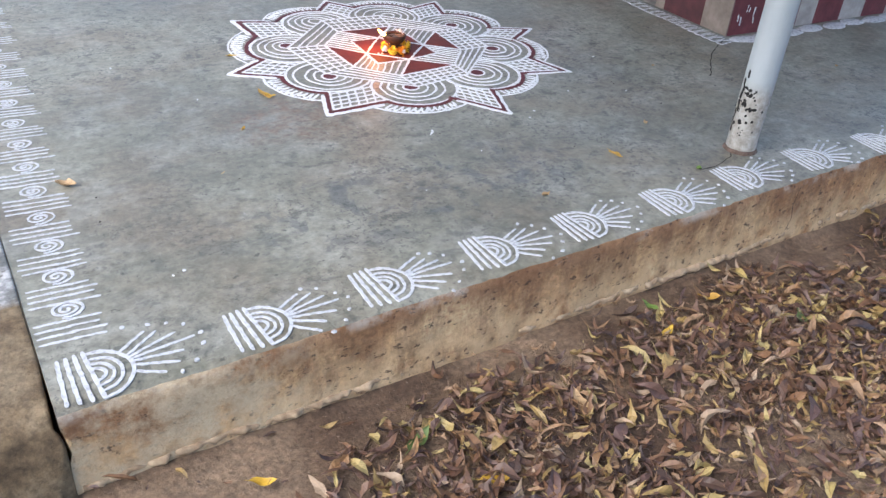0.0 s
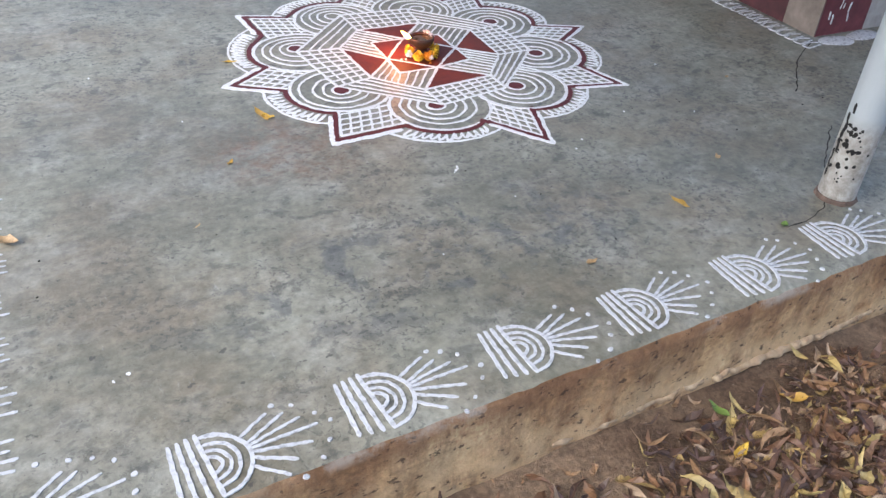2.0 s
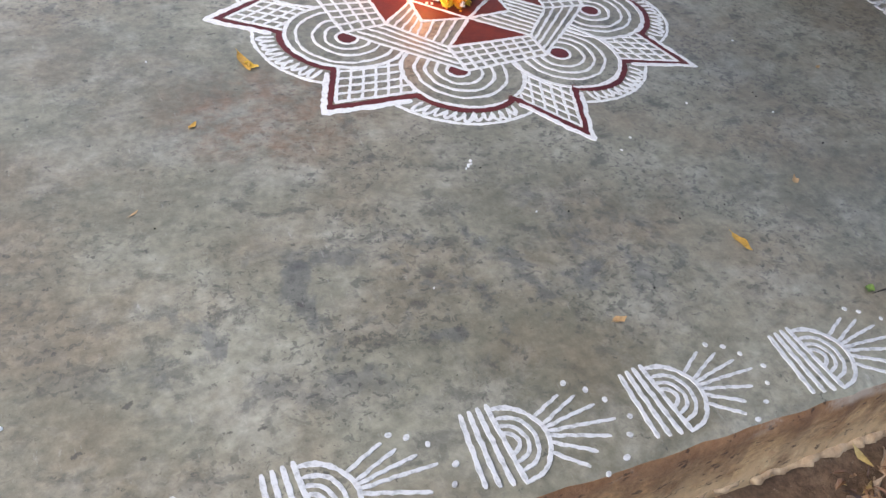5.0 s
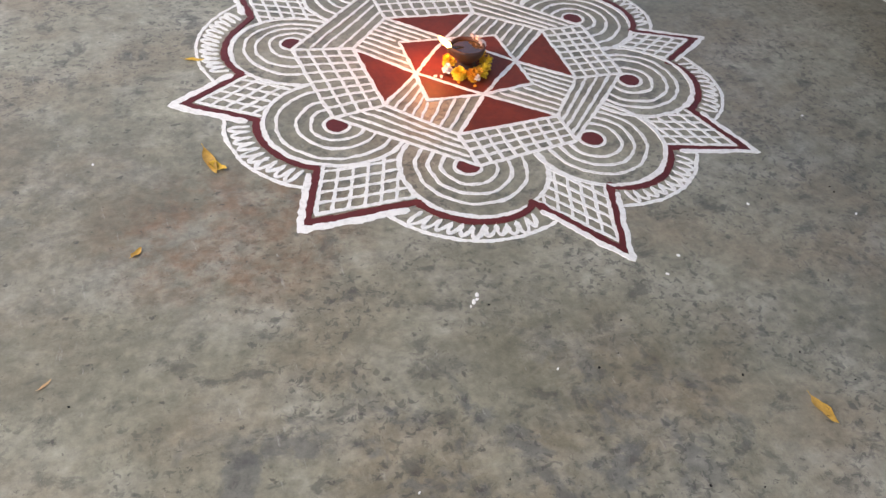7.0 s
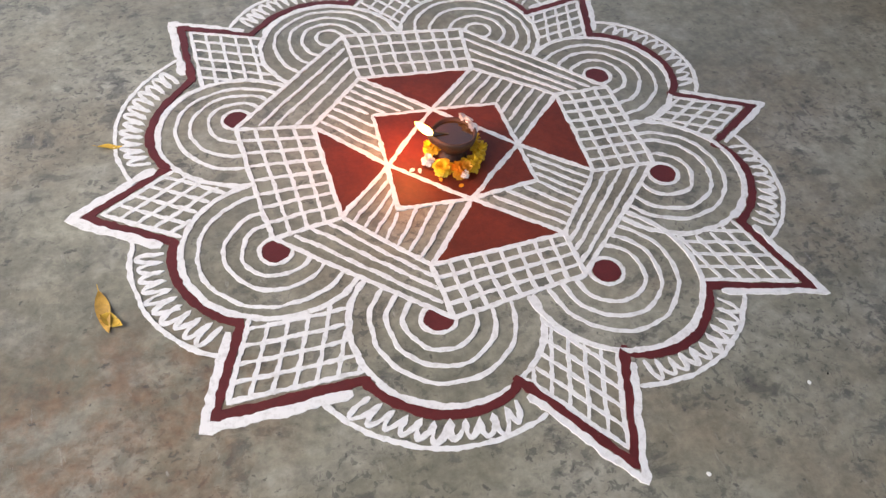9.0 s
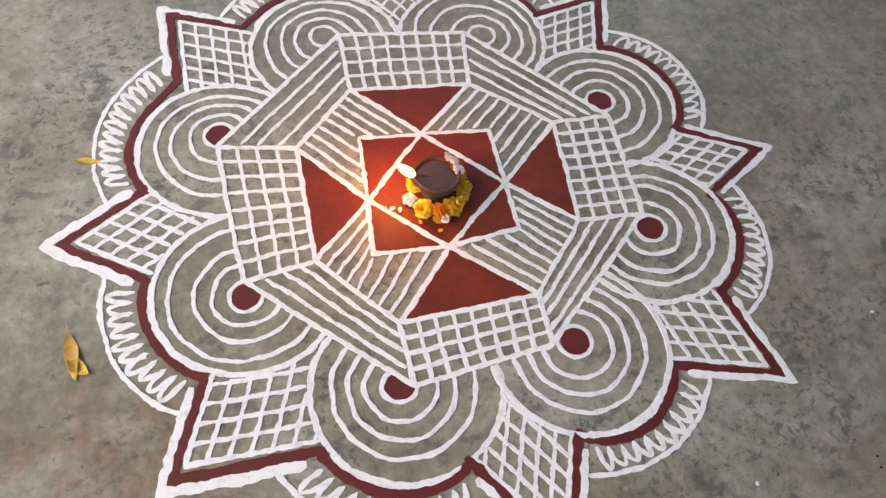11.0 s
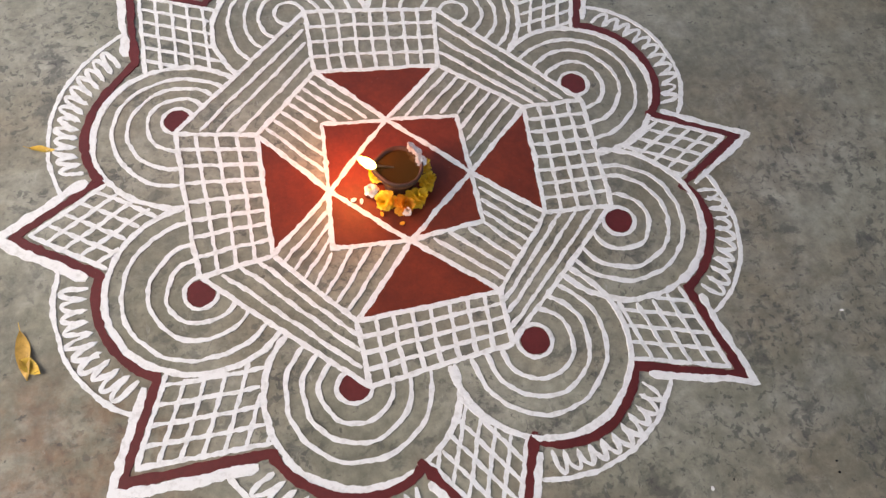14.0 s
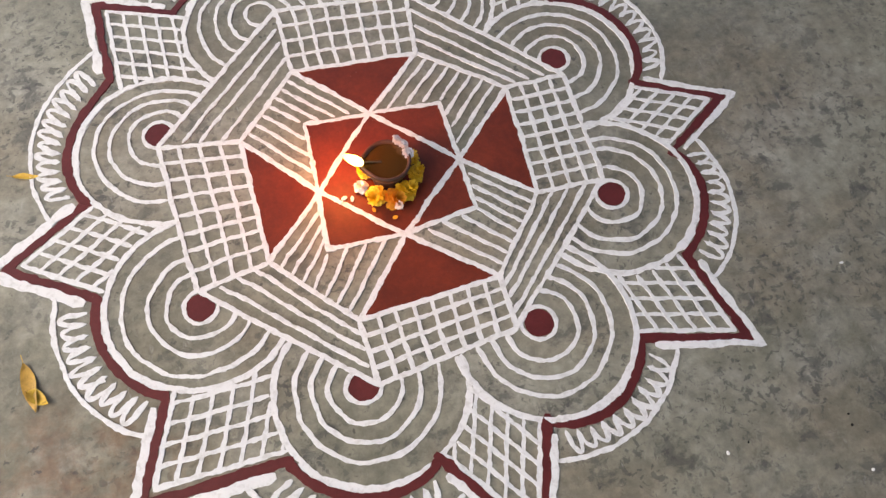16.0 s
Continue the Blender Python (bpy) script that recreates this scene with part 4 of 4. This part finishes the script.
s = build_crack([(1.51, -0.45), (1.39, -0.518), (1.3, -0.57), (1.174, -0.68), (1.068, -0.775)], 0.003)
tagged(new("floor_crack", s.mesh("floor_crack", CRACK)), "thin dark crack in the cement", "crack", kind="structure")
s = build_crack([(0.98, -1.0), (0.87, -1.08), (0.74, -1.18), (0.66, -1.26), (0.56, -1.338), (0.457, -1.368), (0.38, -1.367)], 0.0026)
tagged(new("floor_crack", s.mesh("floor_crack", CRACK)), "thin dark crack in the cement past the post foot", "crack", kind="structure")
s = build_crack([(0, 0), (0.012, 0.05), (-0.004, 0.1), (0.01, 0.17)], 0.0024)
ob = new("riser_crack", s.mesh("riser_crack", CRACK))
ob.matrix_basis = pose(0.62, FRONT - 0.0135, -0.18, 90, 0, 0)
tagged(ob, "dark vertical crack in the stained platform front", "crack", kind="structure")


# ---- fallen leaves ----
def leaf_shape(length, wide, fold, curl, twist, n=7, ragged=0.08):
    """One leaf with a folded midrib, curled along its length, and a short stalk."""
    s = Shape()
    rows = []
    for k in range(n + 1):
        f = k / n
        w = wide * (math.sin(math.pi * f ** 0.8) ** 0.85) * 0.5 + 0.0004
        x = length * (f - 0.5)
        z = curl * length * (f - 0.5) ** 2 * 2
        t = twist * (f - 0.5)
        wave = 0.12 * wide * math.sin(f * 9 + curl * 20)
        w *= 1 + ragged * rnd(-1, 0.6)
        for v in (-1, 0, 1):
            y, h = v * w, abs(v) * w * fold + (wave if v else 0)
            rows.append((x, y * math.cos(t) - h * math.sin(t), z + y * math.sin(t) + h * math.cos(t)))
    low = min(p[2] for p in rows)
    rows = [(x, y, z - low) for x, y, z in rows]
    s.add(rows, [(3 * i + j, 3 * i + j + 3, 3 * i + j + 4, 3 * i + j + 1) for i in range(n) for j in range(2)])
    x, y, z = rows[1]
    s.add([(x, -0.0007, z), (x, 0.0007, z), (x - length * 0.16, 0.0005, z + 0.002), (x - length * 0.16, -0.0005, z + 0.002)], [(0, 1, 2, 3)])
    return s


def place_leaf(x, y, length, wide, turn, mat, label, fold=0.4, curl=0.25, twist=0.6):
    ob = new("fallen_leaf", leaf_shape(length, wide, fold, curl, twist).mesh("fallen_leaf", mat))
    ob.matrix_basis = pose(x, y, 0.0005, 0, 0, turn)
    return tagged(ob, label, "leaf")


place_leaf(-0.672, -0.246, 0.09, 0.024, -82, YELLOW_LEAF, "curled yellowed leaf beside the drawing", 0.35, 0.12, 0.5)
place_leaf(-0.66, -0.268, 0.045, 0.022, -42, YELLOW_LEAF, "small yellowed leaf beside the drawing", 0.5, 0.3)
place_leaf(-0.65, 0.162, 0.05, 0.012, -14, YELLOW_LEAF, "narrow dry leaf beside the drawing", 0.6, 0.2)
place_leaf(0.199, -1.157, 0.062, 0.021, -80, YELLOW_LEAF, "fresh yellow leaf on bare cement", 0.3, 0.15, 0.3)
place_leaf(-1.417, -0.64, 0.06, 0.034, -30, DRY_LEAF, "crumpled tan leaf by the border", 0.8, 0.4, 1.0)
place_leaf(-0.19, -1.278, 0.034, 0.016, 8, DRY_LEAF, "small curled brown leaf near the edge", 0.8, 0.5, 1.2)
place_leaf(0.474, -1.01, 0.034, 0.016, 65, DRY_LEAF, "small curled brown leaf on cement", 0.8, 0.5, 1.4)
place_leaf(-0.84, -0.487, 0.03, 0.012, 50, YELLOW_LEAF, "tiny yellow leaf on cement", 0.5, 0.3)
place_leaf(0.385, -1.355, 0.028, 0.02, 30, GREEN_LEAF, "small green leaf scrap near the edge", 0.4, 0.3)
place_leaf(0.922, -0.586, 0.022, 0.01, 20, DRY_LEAF, "small dry leaf scrap on cement", 0.7, 0.4)
place_leaf(1.72, -0.91, 0.024, 0.012, 70, DRY_LEAF, "small dry leaf scrap on cement", 0.7, 0.4)
place_leaf(-1.0, -0.75, 0.026, 0.004, 40, DRY_LEAF, "thin dry stalk on cement", 0.3, 0.2)
# flecks of chalk dropped on the cement
for x, y, r in ((-0.282, -0.767, 0.0065), (-0.27, -0.752, 0.005), (-0.291, -0.776, 0.003), (-0.274, -0.763, 0.004), (0.11, -0.8, 0.004), (0.16, -0.76, 0.004), (-0.2, -0.95, 0.003), (0.4, -0.66, 0.004), (0.75, -0.4, 0.004),
                (-1.25, -1.19, 0.005), (-1.28, -1.2, 0.004), (-0.9, -0.2, 0.003), (0.62, -0.75, 0.003), (-1.1, 0.2, 0.004), (-0.5, -1.1, 0.0025)):
    s = Shape()
    blob(s, 0, 0, r, squash=rnd(0.5, 0.9), turn=rnd(0, 3))
    ob = new("chalk_fleck", s.mesh("chalk_fleck", CHALK))
    ob.matrix_basis = pose(x, y, 0)
    tagged(ob, "small white fleck of spilt chalk on cement", "fleck", "chalk flecks")
# dark grit on the cement
for k in range(46):
    s = Shape()
    blob(s, 0, 0, rnd(0.0014, 0.0032), high=0.002, squash=rnd(0.5, 0.9), n=7)
    ob = new("grit_crumb", s.mesh("grit_crumb", CHIP if k % 3 else DIRT))
    ob.matrix_basis = pose(rnd(-1.4, 1.4), rnd(-1.35, -0.65) if k % 3 else rnd(0.7, 1.6), 0, 0, 0, rnd(0, 180))
    tagged(ob, "tiny dark crumb of grit on cement", "grit", "grit crumbs")


# ---- the litter of leaves on the earth ----
def litter_here(x, y):
    away = -1.6 - y
    thick = min(max((away - 0.05 - 0.16 * noise.noise(Vector((x * 2.2, 0, 4)))) / 0.16, 0), 1)
    side = min(max((x + 1.3) / 0.45, 0), 1)
    patch = 0.74 + 0.85 * noise.noise(Vector((x * 1.7, y * 2.3, 11)))
    bare = min(max((x - 0.35) / 0.3, 0), 1) * min(max((-1.98 - y) / 0.12, 0), 1)
    thick *= 1 - 0.85 * bare
    return random.random() < 0.03 + 0.9 * thick * side * min(max(patch, 0), 1)


def build_litter():
    kinds = [leaf_shape(rnd(0.055, 0.11), rnd(0.014, 0.036), rnd(-0.3, 1.1), rnd(-0.5, 0.9), rnd(-2.2, 2.2), 6, 0.45) for k in range(30)]
    meshes = [k.mesh("leaf", LITTER, smooth=False) for k in kinds]
    litter = tagged(new("leaf_litter"), "scattered dry brown and yellow leaves on earth", "fallen leaves", kind="stuff")
    rest, made = Shape(), 0
    for k in range(40000):
        x, y = rnd(-1.6, 2.2), -1.585 - 1.35 * random.random()
        if not litter_here(x, y):
            continue
        n = random.randrange(len(kinds))
        size = 0.14 + 0.78 * random.random() ** 1.8
        m = pose(x, y, ground_height(x, y) + rnd(0.002, 0.026), rnd(-35, 35), rnd(-28, 28), rnd(0, 360)) @ Matrix.Diagonal((size, size, size, 1))
        if made < 300 and -1.0 < x < 1.2 and y > -2.5 and random.random() < 0.06:
            ob = new("leaf", meshes[n])
            ob.parent = litter
            ob.matrix_basis = m
            made += 1
        else:
            rest.add([m @ Vector(v) for v in kinds[n].v], kinds[n].f)
    ob = part("leaf_rest", rest, LITTER, litter, smooth=False)
    tagged(ob, kind="stuff")


build_litter()
for x, y, turn, mat, size in ((-0.92, -1.79, 30, GREEN_LEAF, 0.09), (-0.06, -1.65, 100, GREEN_LEAF, 0.06), (-0.11, -1.77, 20, YELLOW_LEAF, 0.06), (-0.5, -1.86, 80, DRY_LEAF, 0.075),
                              (-0.83, -1.97, -20, YELLOW_LEAF, 0.075), (0.13, -1.7, 150, YELLOW_LEAF, 0.07), (-1.27, -1.73, -25, YELLOW_LEAF, 0.06), (0.3, -1.9, 60, GREEN_LEAF, 0.07)):
    ob = place_leaf(x, y, size, size * 0.38, turn, mat, "freshly fallen leaf on the leaf litter", 0.4, 0.3, 0.8)
    ob.location.z = ground_height(x, y) + 0.02
# twigs in the litter
for k in range(16):
    x, y = rnd(-1.3, 1.4), rnd(-2.5, -1.68)
    s = Shape()
    length, bow = rnd(0.06, 0.2), rnd(-0.02, 0.02)
    for j in range(7):
        f = j / 6
        for i in range(5):
            a = 2 * math.pi * i / 5
            s.v.append((length * (f - 0.5), bow * math.sin(math.pi * f) + 0.0022 * math.cos(a), 0.0022 * math.sin(a)))
    for j in range(6):
        for i in range(5):
            s.f.append((5 * j + i, 5 * j + (i + 1) % 5, 5 * j + 5 + (i + 1) % 5, 5 * j + 5 + i))
    ob = new("twig", s.mesh("twig", LITTER))
    ob.matrix_basis = pose(x, y, ground_height(x, y) + 0.006, 0, 0, rnd(0, 180))
    tagged(ob, "thin dry twig on the earth", "twig", "twigs")
